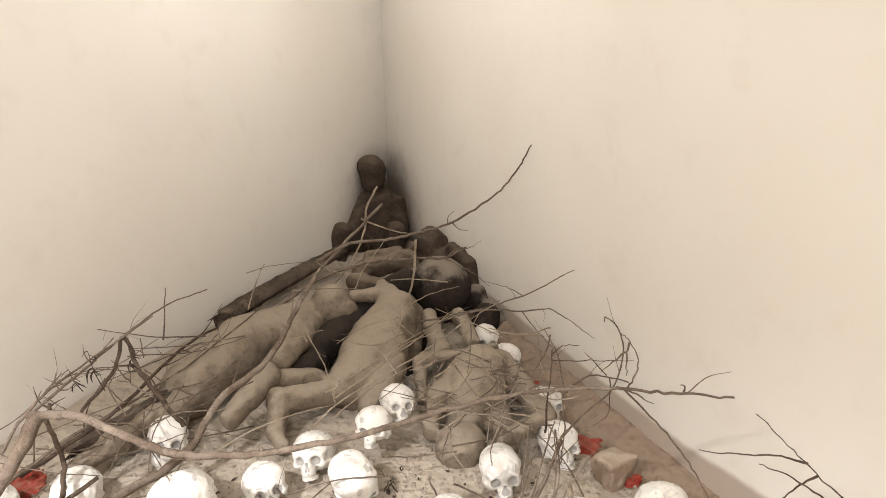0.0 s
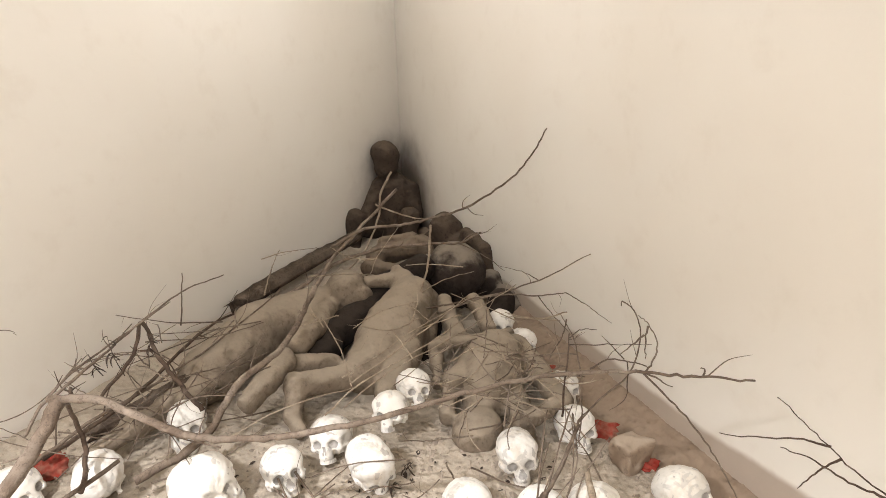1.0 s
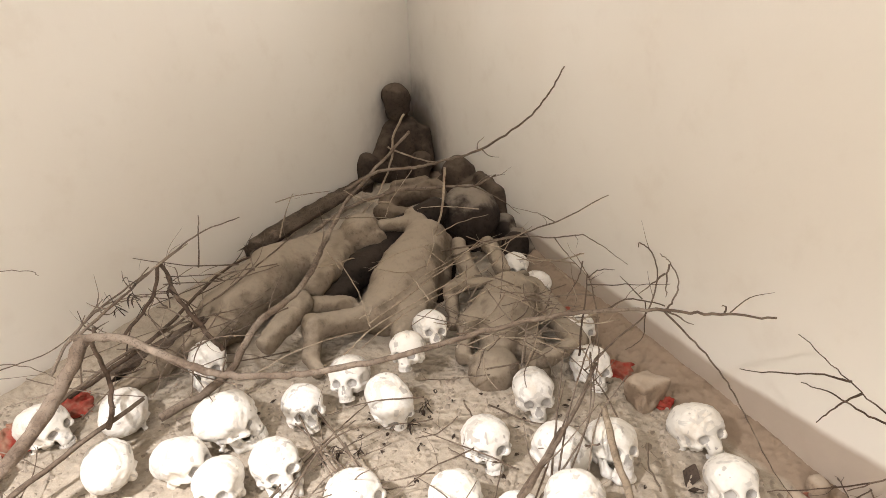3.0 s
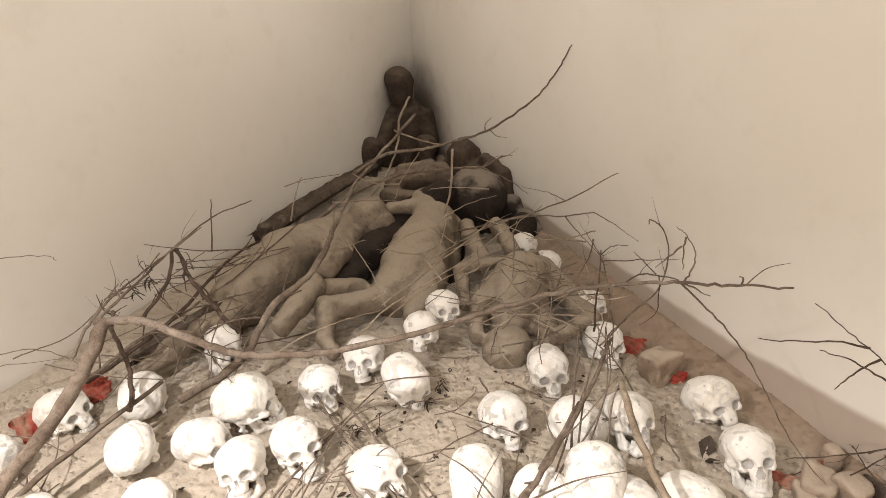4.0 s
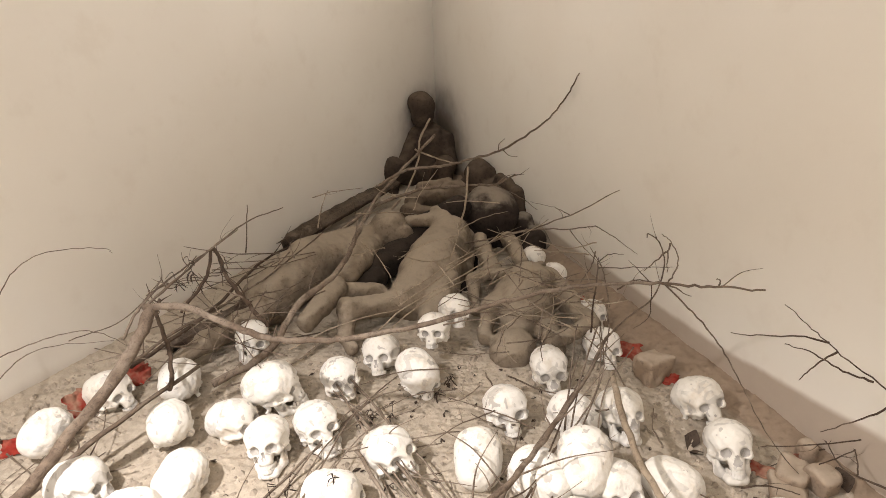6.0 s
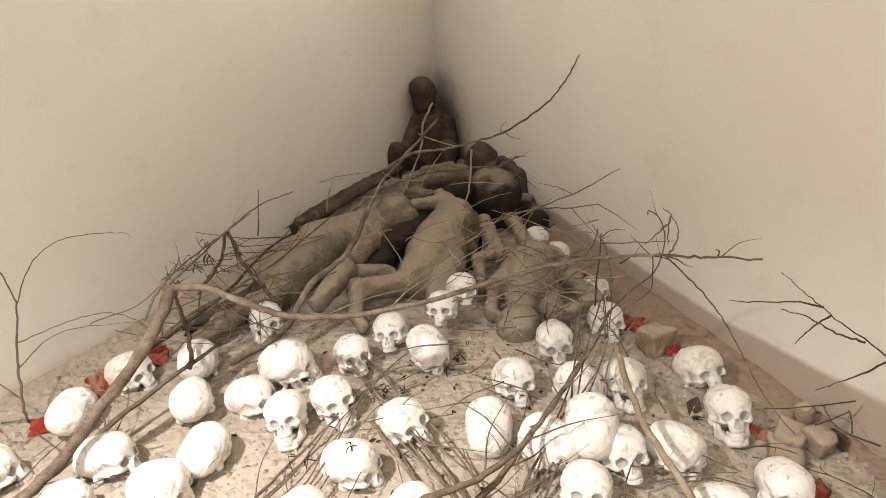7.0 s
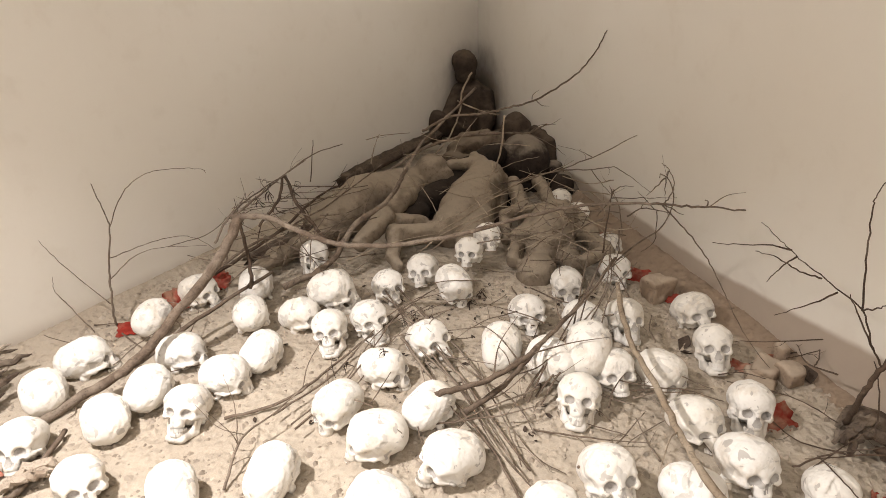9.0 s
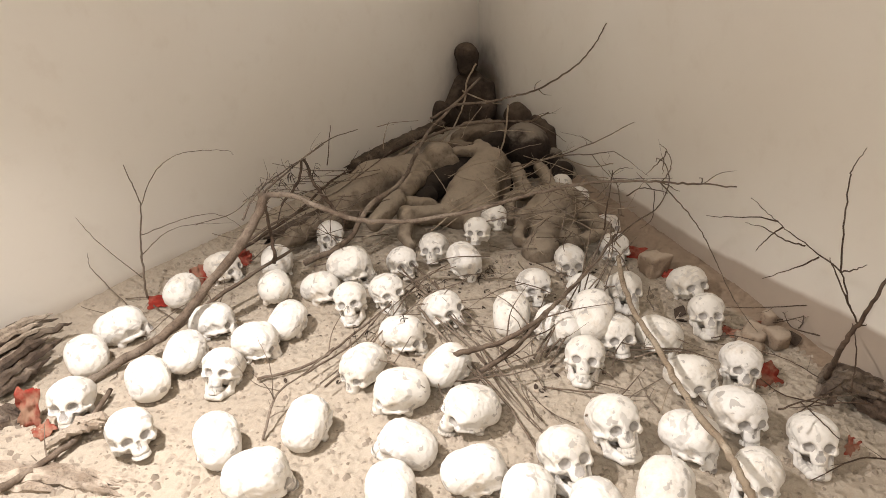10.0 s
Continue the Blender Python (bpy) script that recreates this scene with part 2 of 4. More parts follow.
def sculpt(field, low, high, step):
    """The zero surface of a field of distances as a quad mesh, by surface nets: verts and faces."""
    low, high = np.array(low, float), np.array(high, float)
    count = np.ceil((high - low) / step).astype(int) + 1
    axes = [low[i] + step * np.arange(count[i]) for i in range(3)]
    grid = np.stack(np.meshgrid(*axes, indexing="ij"), -1)
    d = field(grid)
    inside = d < 0
    cell = tuple(n - 1 for n in count)
    total, weight = np.zeros(cell + (3,)), np.zeros(cell)

    def sel(o):
        return tuple(slice(o[i], o[i] + cell[i]) for i in range(3))

    corners = [(i, j, k) for i in (0, 1) for j in (0, 1) for k in (0, 1)]
    for a in corners:
        for ax in range(3):
            if a[ax]:
                continue
            b = tuple(v + (i == ax) for i, v in enumerate(a))
            da, db = d[sel(a)], d[sel(b)]
            cross = (da < 0) != (db < 0)
            t = np.where(cross, da / np.where(cross, da - db, 1), 0)
            p = np.stack([np.full(cell, float(v)) for v in a], -1)
            p[..., ax] += t
            total += np.where(cross[..., None], p, 0)
            weight += cross
    live = weight > 0
    index = np.full(cell, -1)
    index[live] = np.arange(live.sum())
    where = np.argwhere(live)
    verts = low + step * (where + total[live] / weight[live][:, None])
    faces = []
    for ax in range(3):
        u, v = (ax + 1) % 3, (ax + 2) % 3
        lo = [slice(1, cell[i]) for i in range(3)]
        lo[ax] = slice(0, cell[ax])
        hi = list(lo)
        hi[ax] = slice(1, cell[ax] + 1)
        a, b = inside[tuple(lo)], inside[tuple(hi)]
        spots = np.argwhere(a != b)
        if not len(spots):
            continue
        flip = a[tuple(spots.T)]
        spots = spots + np.array([1 if i != ax else 0 for i in range(3)])

        def at(du, dv):
            s = spots.copy()
            s[:, u] -= du
            s[:, v] -= dv
            return index[tuple(s.T)]

        quad = np.stack([at(1, 1), at(0, 1), at(0, 0), at(1, 0)], 1)
        quad[~flip] = quad[~flip][:, ::-1]
        faces.append(quad)
    return verts, np.concatenate(faces)


def ball(p, c, r):
    q = (p - np.array(c)) / np.array(r)
    k0 = np.linalg.norm(q, axis=-1)
    k1 = np.linalg.norm(q / np.array(r), axis=-1)
    return k0 * (k0 - 1) / np.maximum(k1, 1e-6)


def bone(p, a, b, ra, rb):
    a, b = np.array(a, float), np.array(b, float)
    ab = b - a
    t = np.clip(((p - a) @ ab) / max(ab @ ab, 1e-9), 0, 1)
    return np.linalg.norm(p - a - t[..., None] * ab, axis=-1) - (ra + (rb - ra) * t)


def join(a, b, k):
    h = np.clip(0.5 + 0.5 * (b - a) / k, 0, 1)
    return b + (a - b) * h - k * h * (1 - h)


def cut(a, b, k):
    return -join(-a, b, k)


def lumps(p, scale, seed):
    """A cheap smooth noise for fields."""
    q = p * scale + seed
    x, y, z = q[..., 0], q[..., 1], q[..., 2]
    return (np.sin(x + 1.7 * np.sin(y * 0.9 + z)) + np.sin(y * 1.3 + 1.3 * np.sin(z * 1.1 - x)) + np.sin(z * 1.2 + 1.5 * np.sin(x * 0.8 + y * 1.2))) / 3


def spline(points, steps=6):
    """A smooth line through the points (Catmull-Rom)."""
    p = [Vector(q) for q in points]
    p = [p[0] * 2 - p[1]] + p + [p[-1] * 2 - p[-2]]
    out = []
    for i in range(1, len(p) - 2):
        for s in range(steps):
            t = s / steps
            out.append(0.5 * (2 * p[i] + (p[i + 1] - p[i - 1]) * t + (2 * p[i - 1] - 5 * p[i] + 4 * p[i + 1] - p[i + 2]) * t * t
                              + (3 * p[i] - p[i - 1] - 3 * p[i + 1] + p[i + 2]) * t ** 3))
    return out + [p[-2]]


def tube(line, radii, sides=6, wobble=0.0, rng=random):
    """A closed tube round a line: verts and faces."""
    verts, faces = [], []
    side = None
    for i, c in enumerate(line):
        ahead = (line[min(i + 1, len(line) - 1)] - line[max(i - 1, 0)]).normalized()
        if side is None:
            side = ahead.orthogonal().normalized()
        side = (side - ahead * side.dot(ahead)).normalized()
        other = ahead.cross(side)
        for k in range(sides):
            a = 2 * math.pi * k / sides
            r = radii[i] * (1 + wobble * rng.uniform(-1, 1))
            verts.append(c + (side * math.cos(a) + other * math.sin(a)) * r)
    n = sides
    for i in range(len(line) - 1):
        for k in range(n):
            faces.append((i * n + k, i * n + (k + 1) % n, (i + 1) * n + (k + 1) % n, (i + 1) * n + k))
    faces.append(tuple(reversed(range(n))))
    faces.append(tuple(range((len(line) - 1) * n, len(line) * n)))
    return verts, faces


def sand_height(x, y):
    """The sand: almost level, trodden, banked a little against the walls and under the statues."""
    v = Vector((x, y, 0.0))
    h = 0.018 + 0.020 * noise.noise(v * 1.3) + 0.008 * noise.noise(v * 5.0 + Vector((3, 1, 0)))
    h += 0.03 * smooth(y, 2.9, 3.8)
    d_left = (v - CORNER).dot(Vector((-ALONG_LEFT.y, ALONG_LEFT.x, 0)))
    d_right = (v - CORNER).dot(Vector((ALONG_RIGHT.y, -ALONG_RIGHT.x, 0)))
    # a low bank of sand against the right wall
    wide = 0.07 + 0.09 * smooth(y, 1.4, 2.3)
    bank = (0.025 + 0.035 * smooth(y, 1.4, 2.2)) * max(0.0, 1 - abs(d_right) / wide)
    return h + bank + 0.055 * math.exp(-abs(d_left) / 0.13)


# ---- setting ----
def wall(name, a, b, outward, material):
    thick = 0.16
    o = outward.normalized() * thick
    bm = bmesh.new()
    ring = [a, b, b + o, a + o]
    low = [bm.verts.new((p.x, p.y, -0.25)) for p in ring]
    top = [bm.verts.new((p.x, p.y, CEILING)) for p in ring]
    bm.faces.new(reversed(low))
    bm.faces.new(top)
    for i in range(4):
        bm.faces.new((low[i], low[(i + 1) % 4], top[(i + 1) % 4], top[i]))
    bmesh.ops.recalc_face_normals(bm, faces=bm.faces)
    me = bpy.data.meshes.new(name)
    bm.to_mesh(me)
    bm.free()
    me.materials.append(material)
    return tagged(new(name, me), "cream painted plaster wall with a dusty stained base", "wall", kind="structure")


REACH = (CORNER.y - BACK)
END_LEFT = CORNER + ALONG_LEFT * (REACH / -ALONG_LEFT.y)
END_RIGHT = CORNER + ALONG_RIGHT * (REACH / -ALONG_RIGHT.y)
OUT_LEFT = Vector((-1.0, 0.466, 0))
OUT_RIGHT = Vector((1.0, 0.457, 0))
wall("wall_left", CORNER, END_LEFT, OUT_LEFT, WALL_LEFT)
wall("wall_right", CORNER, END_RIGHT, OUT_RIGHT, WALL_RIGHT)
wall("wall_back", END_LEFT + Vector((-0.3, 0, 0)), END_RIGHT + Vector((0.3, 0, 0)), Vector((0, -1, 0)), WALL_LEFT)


def ceiling():
    bm = bmesh.new()
    ring = [CORNER + Vector((0, 0.4, 0)), END_LEFT + Vector((-0.5, -0.3, 0)), END_RIGHT + Vector((0.5, -0.3, 0))]
    low = [bm.verts.new((p.x, p.y, CEILING + 0.004)) for p in ring]
    top = [bm.verts.new((p.x, p.y, CEILING + 0.15)) for p in ring]
    bm.faces.new(low)
    bm.faces.new(reversed(top))
    for i in range(3):
        bm.faces.new((low[i], top[i], top[(i + 1) % 3], low[(i + 1) % 3]))
    bmesh.ops.recalc_face_normals(bm, faces=bm.faces)
    me = bpy.data.meshes.new("ceiling")
    bm.to_mesh(me)
    bm.free()
    m = Mat("ceiling_paint", 0.85, 0.2)
    me.materials.append(m.done(m.mix(m.noise(3.0, 4.0, 0.6, m.place), (0.72, 0.69, 0.63, 1), (0.66, 0.62, 0.56, 1))))
    tagged(new("ceiling", me), "plain off-white painted plaster ceiling", "ceiling", kind="structure")


ceiling()


def ground():
    xs = [-5.5, -4.5, -3.6, -3.0, -2.7] + [-2.5 + 0.0125 * i for i in range(325)] + [1.7, 2.0, 2.6, 3.6, 5.0]
    ys = [-3.9, -2.5, -1.5, -0.8, -0.3] + [0.0125 * i for i in range(180)] + [2.25 + 0.03 * i for i in range(68)] + [4.4, 5.0]

    def relief(x, y):
        tread = max(0.0, noise.noise(Vector((x * 2.6, y * 2.6, 7.0))) + 0.35)
        clod = abs(noise.noise(Vector((x * 34, y * 34, 2.0))))
        return 0.006 * noise.noise(Vector((x * 14, y * 14, 2.0))) + tread * (0.016 * clod + 0.009 * noise.noise(Vector((x * 60, y * 60, 5.0))))

    verts = [(x, y, sand_height(x, y) + relief(x, y)) for y in ys for x in xs]
    n = len(xs)
    faces = [(j * n + i, j * n + i + 1, (j + 1) * n + i + 1, (j + 1) * n + i) for j in range(len(ys) - 1) for i in range(n - 1)]
    return tagged(new("ground", shell("ground", verts, faces, SAND)), "dry beige sand with crumbs and footmarks", "sand", kind="structure")


ground()


def crumbs():
    """Loose clods of dry sand."""
    rng = random.Random(5)
    verts, faces = [], []
    shape = [(1, 0, 0), (0.3, 0.9, 0), (-0.8, 0.5, 0), (-0.7, -0.6, 0), (0.4, -0.9, 0), (0.1, 0.1, 0.8)]
    for _ in range(15000):
        y = 0.1 + 2.1 * rng.random() ** 1.5
        x = rng.uniform(-0.45 - (4.85 - y) * 0.45, -0.45 + (4.85 - y) * 0.44 - 0.28 * smooth(y, 1.3, 2.2))
        s = rng.uniform(0.004, 0.011) if rng.random() < 0.7 else rng.uniform(0.011, 0.021)
        a, z, flat = rng.uniform(0, 6.3), sand_height(x, y), rng.uniform(0.5, 1.1)
        base = len(verts)
        for px, py, pz in shape:
            px, py = px * rng.uniform(0.6, 1.3), py * rng.uniform(0.5, 1.2)
            verts.append((x + s * (px * math.cos(a) - py * math.sin(a)), y + s * (px * math.sin(a) + py * math.cos(a)), z - 0.002 + s * pz * flat))
        faces += [(base + i, base + (i + 1) % 5, base + 5) for i in range(5)]
    tagged(new("sand_crumbs", shell("sand_crumbs", verts, faces, CLOD, False)), "small dry clods of sand strewn over the ground", "sand clods", kind="stuff")


crumbs()


# ---- statues: figures of dried mud, each one plain mesh ----
def statue(bones, material, label, blend=0.024, rough=0.0078, step=0.011, seed=1.0, heads=()):
    low = np.min([np.minimum(np.array(a) - ra, np.array(b) - rb) for a, b, ra, rb in bones], axis=0) - 0.05
    high = np.max([np.maximum(np.array(a) + ra, np.array(b) + rb) for a, b, ra, rb in bones], axis=0) + 0.05

    def field(p):
        d = None
        for a, b, ra, rb in bones:
            e = bone(p, a, b, ra, rb)
            d = e if d is None else join(d, e, blend)
        return d + rough * lumps(p, 24.0, seed) + 0.45 * rough * lumps(p, 64.0, seed * 3) + 0.2 * rough * lumps(p, 150.0, seed * 5)

    verts, faces = sculpt(field, low, high, step)
    base = Vector(((low[0] + high[0]) / 2, (low[1] + high[1]) / 2, float(verts[:, 2].min())))
    ob = new("statue", shell("statue", verts - np.array(base), faces, material))
    ob.location = base
    return tagged(ob, label, "statue", "statues in the corner")


SEATED = [
    ((-0.531, 4.460, 0.640), (-0.531, 4.460, 0.567), 0.101, 0.085),
    ((-0.522, 4.500, 0.508), (-0.502, 4.500, 0.424), 0.053, 0.062),
    ((-0.586, 4.500, 0.374), (-0.378, 4.540, 0.344), 0.083, 0.091),
    ((-0.510, 4.540, 0.350), (-0.508, 4.540, 0.021), 0.150, 0.170),
    ((-0.613, 4.452, 0.375), (-0.676, 4.317, 0.227), 0.057, 0.052),
    ((-0.374, 4.500, 0.338), (-0.324, 4.420, 0.191), 0.070, 0.057),
    ((-0.589, 4.460, 0.072), (-0.731, 4.199, 0.245), 0.084, 0.079),
    ((-0.424, 4.460, 0.048), (-0.358, 4.260, 0.242), 0.083, 0.071),
    ((-0.731, 4.199, 0.245), (-0.756, 4.146, 0.037), 0.067, 0.051),
    ((-0.358, 4.260, 0.242), (-0.343, 4.220, 0.047), 0.063, 0.048)]
statue(SEATED, DARK_MUD, "dark brown seated mud statue huddled in the corner", seed=2.0)
CROUCHED = [
    ((-0.101, 3.850, 0.303), (-0.080, 3.850, 0.273), 0.096, 0.097),
    ((-0.149, 3.900, 0.163), (0.033, 3.721, 0.191), 0.110, 0.105),
    ((-0.076, 3.900, 0.124), (-0.080, 3.900, -0.075), 0.165, 0.168),
    ((0.035, 3.717, 0.302), (0.139, 3.489, 0.284), 0.045, 0.039),
    ((0.139, 3.489, 0.284), (0.158, 3.449, 0.170), 0.039, 0.033)]
statue(CROUCHED, DARK_MUD, "dark mud statue crouching behind the others", seed=3.0)
RECLINED = [
    ((-0.533, 3.750, 0.139), (-0.243, 3.700, 0.245), 0.071, 0.059),
    ((-0.243, 3.700, 0.245), (-0.167, 3.650, 0.145), 0.052, 0.045),
    ((-0.481, 3.800, 0.233), (-0.302, 3.800, 0.254), 0.036, 0.032),
    ((-0.563, 3.650, 0.111), (-0.338, 3.550, 0.128), 0.053, 0.044)]
statue(RECLINED, SHADED_MUD, "mud statue reclining among the others, its shade put into the colour", seed=4.0)
BOWED = [
    ((-0.034, 3.280, 0.258), (-0.003, 3.260, 0.246), 0.146, 0.143),
    ((0.246, 3.255, 0.103), (0.280, 3.182, 0.046), 0.063, 0.069),
    ((0.169, 3.380, 0.139), (0.194, 3.369, 0.098), 0.065, 0.065),
    ((-0.000, 3.380, 0.041), (0.031, 3.380, -0.104), 0.131, 0.133),
    ((-0.178, 3.430, 0.198), (-0.101, 3.430, -0.017), 0.085, 0.087)]
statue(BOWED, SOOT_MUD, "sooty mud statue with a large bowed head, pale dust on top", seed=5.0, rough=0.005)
FOREARMS = [
    ((-0.088, 3.000, 0.185), (-0.016, 2.750, 0.117), 0.044, 0.047),
    ((0.068, 3.000, 0.196), (0.130, 2.750, 0.164), 0.038, 0.041),
    ((-0.016, 2.750, 0.117), (-0.120, 2.650, 0.118), 0.033, 0.029),
    ((-0.127, 2.600, 0.146), (0.218, 2.600, 0.213), 0.026, 0.029),
    ((-0.118, 2.600, 0.117), (-0.095, 2.400, 0.079), 0.029, 0.030)]
statue(FOREARMS, MUD, "pale mud statue with folded forearms", seed=6.0)
KNEELING = [
    ((0.064, 2.100, 0.026), (0.071, 2.120, 0.048), 0.102, 0.092),
    ((0.152, 2.480, 0.144), (0.118, 2.360, 0.100), 0.132, 0.135),
    ((0.118, 2.360, 0.100), (0.092, 2.250, 0.058), 0.123, 0.086),
    ((0.033, 2.450, 0.151), (-0.033, 2.300, 0.142), 0.050, 0.041),
    ((-0.033, 2.300, 0.142), (-0.053, 2.160, 0.075), 0.041, 0.033),
    ((0.248, 2.550, 0.172), (0.337, 2.420, 0.106), 0.057, 0.050),
    ((0.337, 2.420, 0.106), (0.401, 2.180, 0.130), 0.048, 0.042),
    ((0.401, 2.180, 0.130), (0.256, 2.060, 0.127), 0.040, 0.031),
    ((0.220, 2.300, 0.059), (0.251, 2.100, 0.052), 0.063, 0.046)]
statue(KNEELING, MUD, "pale mud statue kneeling with its head on the sand", seed=7.0)
PRONE = [
    ((-0.320, 3.150, 0.274), (-0.292, 3.100, 0.263), 0.060, 0.060),
    ((-0.251, 3.000, 0.202), (-0.326, 2.750, 0.125), 0.117, 0.160),
    ((-0.326, 2.750, 0.125), (-0.409, 2.500, 0.090), 0.160, 0.120),
    ((-0.173, 3.050, 0.162), (-0.204, 2.800, 0.035), 0.065, 0.074),
    ((-0.321, 3.100, 0.270), (-0.482, 3.080, 0.267), 0.036, 0.033),
    ((-0.414, 2.450, 0.092), (-0.674, 2.250, 0.169), 0.068, 0.047),
    ((-0.674, 2.250, 0.169), (-0.660, 2.150, 0.075), 0.043, 0.032),
    ((-0.674, 2.150, 0.085), (-0.629, 2.100, 0.055), 0.034, 0.028),
    ((-0.571, 2.500, 0.114), (-0.784, 2.350, 0.204), 0.052, 0.045),
    ((-0.253, 2.600, 0.118), (-0.304, 2.350, 0.070), 0.079, 0.065)]
statue(PRONE, MUD, "pale grey-brown mud statue lying prone with one bent leg", seed=8.0)
SPRAWLED = [
    ((-0.588, 3.050, 0.236), (-0.552, 3.030, 0.206), 0.108, 0.089),
    ((-0.630, 3.040, 0.170), (-0.602, 3.000, 0.163), 0.060, 0.048),
    ((-0.710, 3.000, 0.173), (-0.773, 2.950, 0.150), 0.090, 0.125),
    ((-0.773, 2.950, 0.150), (-0.954, 2.700, 0.180), 0.131, 0.135),
    ((-0.954, 2.700, 0.180), (-1.093, 2.400, 0.126), 0.135, 0.123),
    ((-0.689, 2.900, 0.174), (-0.712, 2.500, 0.228), 0.076, 0.057),
    ((-0.747, 2.350, 0.215), (-0.826, 2.120, 0.161), 0.060, 0.043),
    ((-1.117, 2.400, 0.098), (-1.248, 2.050, 0.115), 0.081, 0.050),
    ((-1.248, 2.050, 0.115), (-1.329, 1.900, 0.108), 0.045, 0.034),
    ((-1.068, 2.400, 0.098), (-1.127, 2.200, 0.119), 0.080, 0.066)]
# no figure: a dark mass added so that the gaps look shaded
GAP_MASS = [
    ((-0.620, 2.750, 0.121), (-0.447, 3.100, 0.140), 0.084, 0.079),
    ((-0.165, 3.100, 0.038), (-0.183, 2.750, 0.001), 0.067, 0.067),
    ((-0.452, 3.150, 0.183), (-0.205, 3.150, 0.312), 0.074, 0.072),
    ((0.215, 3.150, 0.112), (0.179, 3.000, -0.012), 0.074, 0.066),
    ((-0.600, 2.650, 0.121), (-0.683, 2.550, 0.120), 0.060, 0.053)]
statue(GAP_MASS, GAP_SHADE, "dark mass added under the statues to shade the gaps between them", seed=10.0)
statue(SPRAWLED, MUD, "pale grey-brown mud statue sprawled on its back", seed=9.0)


# ---- skulls ----
def skull_field(variant):
    wide, brow, long = ((1.0, 1.0, 0.94), (1.04, 1.15, 0.92), (0.97, 0.9, 0.97))[variant]

    def field(p):
        q = p.copy()
        q[..., 1] = np.abs(q[..., 1]) / wide
        q[..., 0] = q[..., 0] / long
        d = ball(q, (-0.020, 0, 0.084), (0.086, 0.071, 0.064))
        d = join(d, ball(q, (0.034, 0, 0.087), (0.046, 0.059, 0.052)), 0.05)
        d = join(d, ball(q, (-0.070, 0, 0.072), (0.030, 0.050, 0.040)), 0.04)
        d = join(d, ball(q, (-0.01, 0.0, 0.036), (0.050, 0.050, 0.028)), 0.02)
        d = cut(d, ball(q, (0.042, 0.077, 0.058), (0.028, 0.020, 0.028)), 0.014)
        d = join(d, bone(q, (0.074, 0.0, 0.080), (0.066, 0.045, 0.076), 0.0095 * brow, 0.0085 * brow), 0.012)
        d = join(d, bone(q, (0.058, 0, 0.060), (0.070, 0, 0.022), 0.030, 0.026), 0.014)
        d = join(d, ball(q, (0.062, 0.043, 0.046), (0.014, 0.014, 0.013)), 0.012)
        d = join(d, bone(q, (0.062, 0.046, 0.066), (0.064, 0.046, 0.046), 0.007, 0.008), 0.006)
        d = join(d, bone(q, (0.058, 0.052, 0.045), (0.020, 0.066, 0.046), 0.0075, 0.0055), 0.005)
        d = join(d, bone(q, (0.020, 0.066, 0.046), (-0.012, 0.062, 0.048), 0.0055, 0.008), 0.006)
        d = join(d, ball(q, (-0.022, 0.054, 0.026), (0.013, 0.012, 0.018)), 0.010)
        d = join(d, bone(q, (0.076, 0, 0.066), (0.089, 0, 0.056), 0.007, 0.005), 0.006)
        d = cut(d, ball(q, (0.088, 0.0295, 0.0605), (0.026, 0.0190, 0.0170)), 0.005)
        d = cut(d, bone(q, (0.098, 0.0, 0.050), (0.100, 0.006, 0.032), 0.0085, 0.0105), 0.004)
        d = cut(d, ball(q, (0.030, 0.0, 0.004), (0.032, 0.022, 0.022)), 0.006)
        d = cut(d, ball(q, (0.058, 0.034, 0.024), (0.016, 0.010, 0.018)), 0.008)
        under = np.clip((0.050 - q[..., 2]) / 0.03, 0, 1) * np.clip((0.062 - q[..., 0]) / 0.03, 0, 1)
        d = d + 0.006 * under * lumps(p, 130.0, variant * 3.0)
        # temple line and the seams of the vault
        arch = np.abs(np.linalg.norm(q[..., [0, 2]] - np.array((-0.012, 0.050)), axis=-1) - 0.052)
        d = d + 0.0012 * np.exp(-(arch / 0.004) ** 2) * np.clip((q[..., 1] - 0.045) / 0.01, 0, 1)
        seam = np.minimum(np.abs(q[..., 0] - 0.012 - 0.003 * np.sin(q[..., 1] * 260)), np.where(q[..., 0] < 0.012, q[..., 1] + 0.0015 * np.sin(q[..., 0] * 300), 1))
        d = d + 0.0016 * np.exp(-(seam / 0.0022) ** 2) * (q[..., 2] > 0.10)
        return d + 0.0017 * lumps(p, 70.0, variant * 4.0) + 0.0012 * lumps(p, 170.0, variant * 2.0)

    return field


def jaw_field(p):
    q = p.copy()
    q[..., 1] = np.abs(q[..., 1])
    d = bone(q, (0.074, 0, -0.028), (0.066, 0.022, -0.027), 0.0145, 0.013)
    d = join(d, bone(q, (0.066, 0.022, -0.027), (0.016, 0.043, -0.014), 0.013, 0.012), 0.010)
    d = join(d, bone(q, (0.068, 0.016, -0.014), (0.026, 0.032, -0.006), 0.008, 0.009), 0.012)
    d = join(d, bone(q, (0.014, 0.045, -0.012), (0.004, 0.052, 0.036), 0.0125, 0.008), 0.010)
    d = join(d, bone(q, (0.030, 0.040, -0.006), (0.030, 0.048, 0.028), 0.010, 0.006), 0.010)
    return d + 0.001 * lumps(p, 100.0, 2.0)


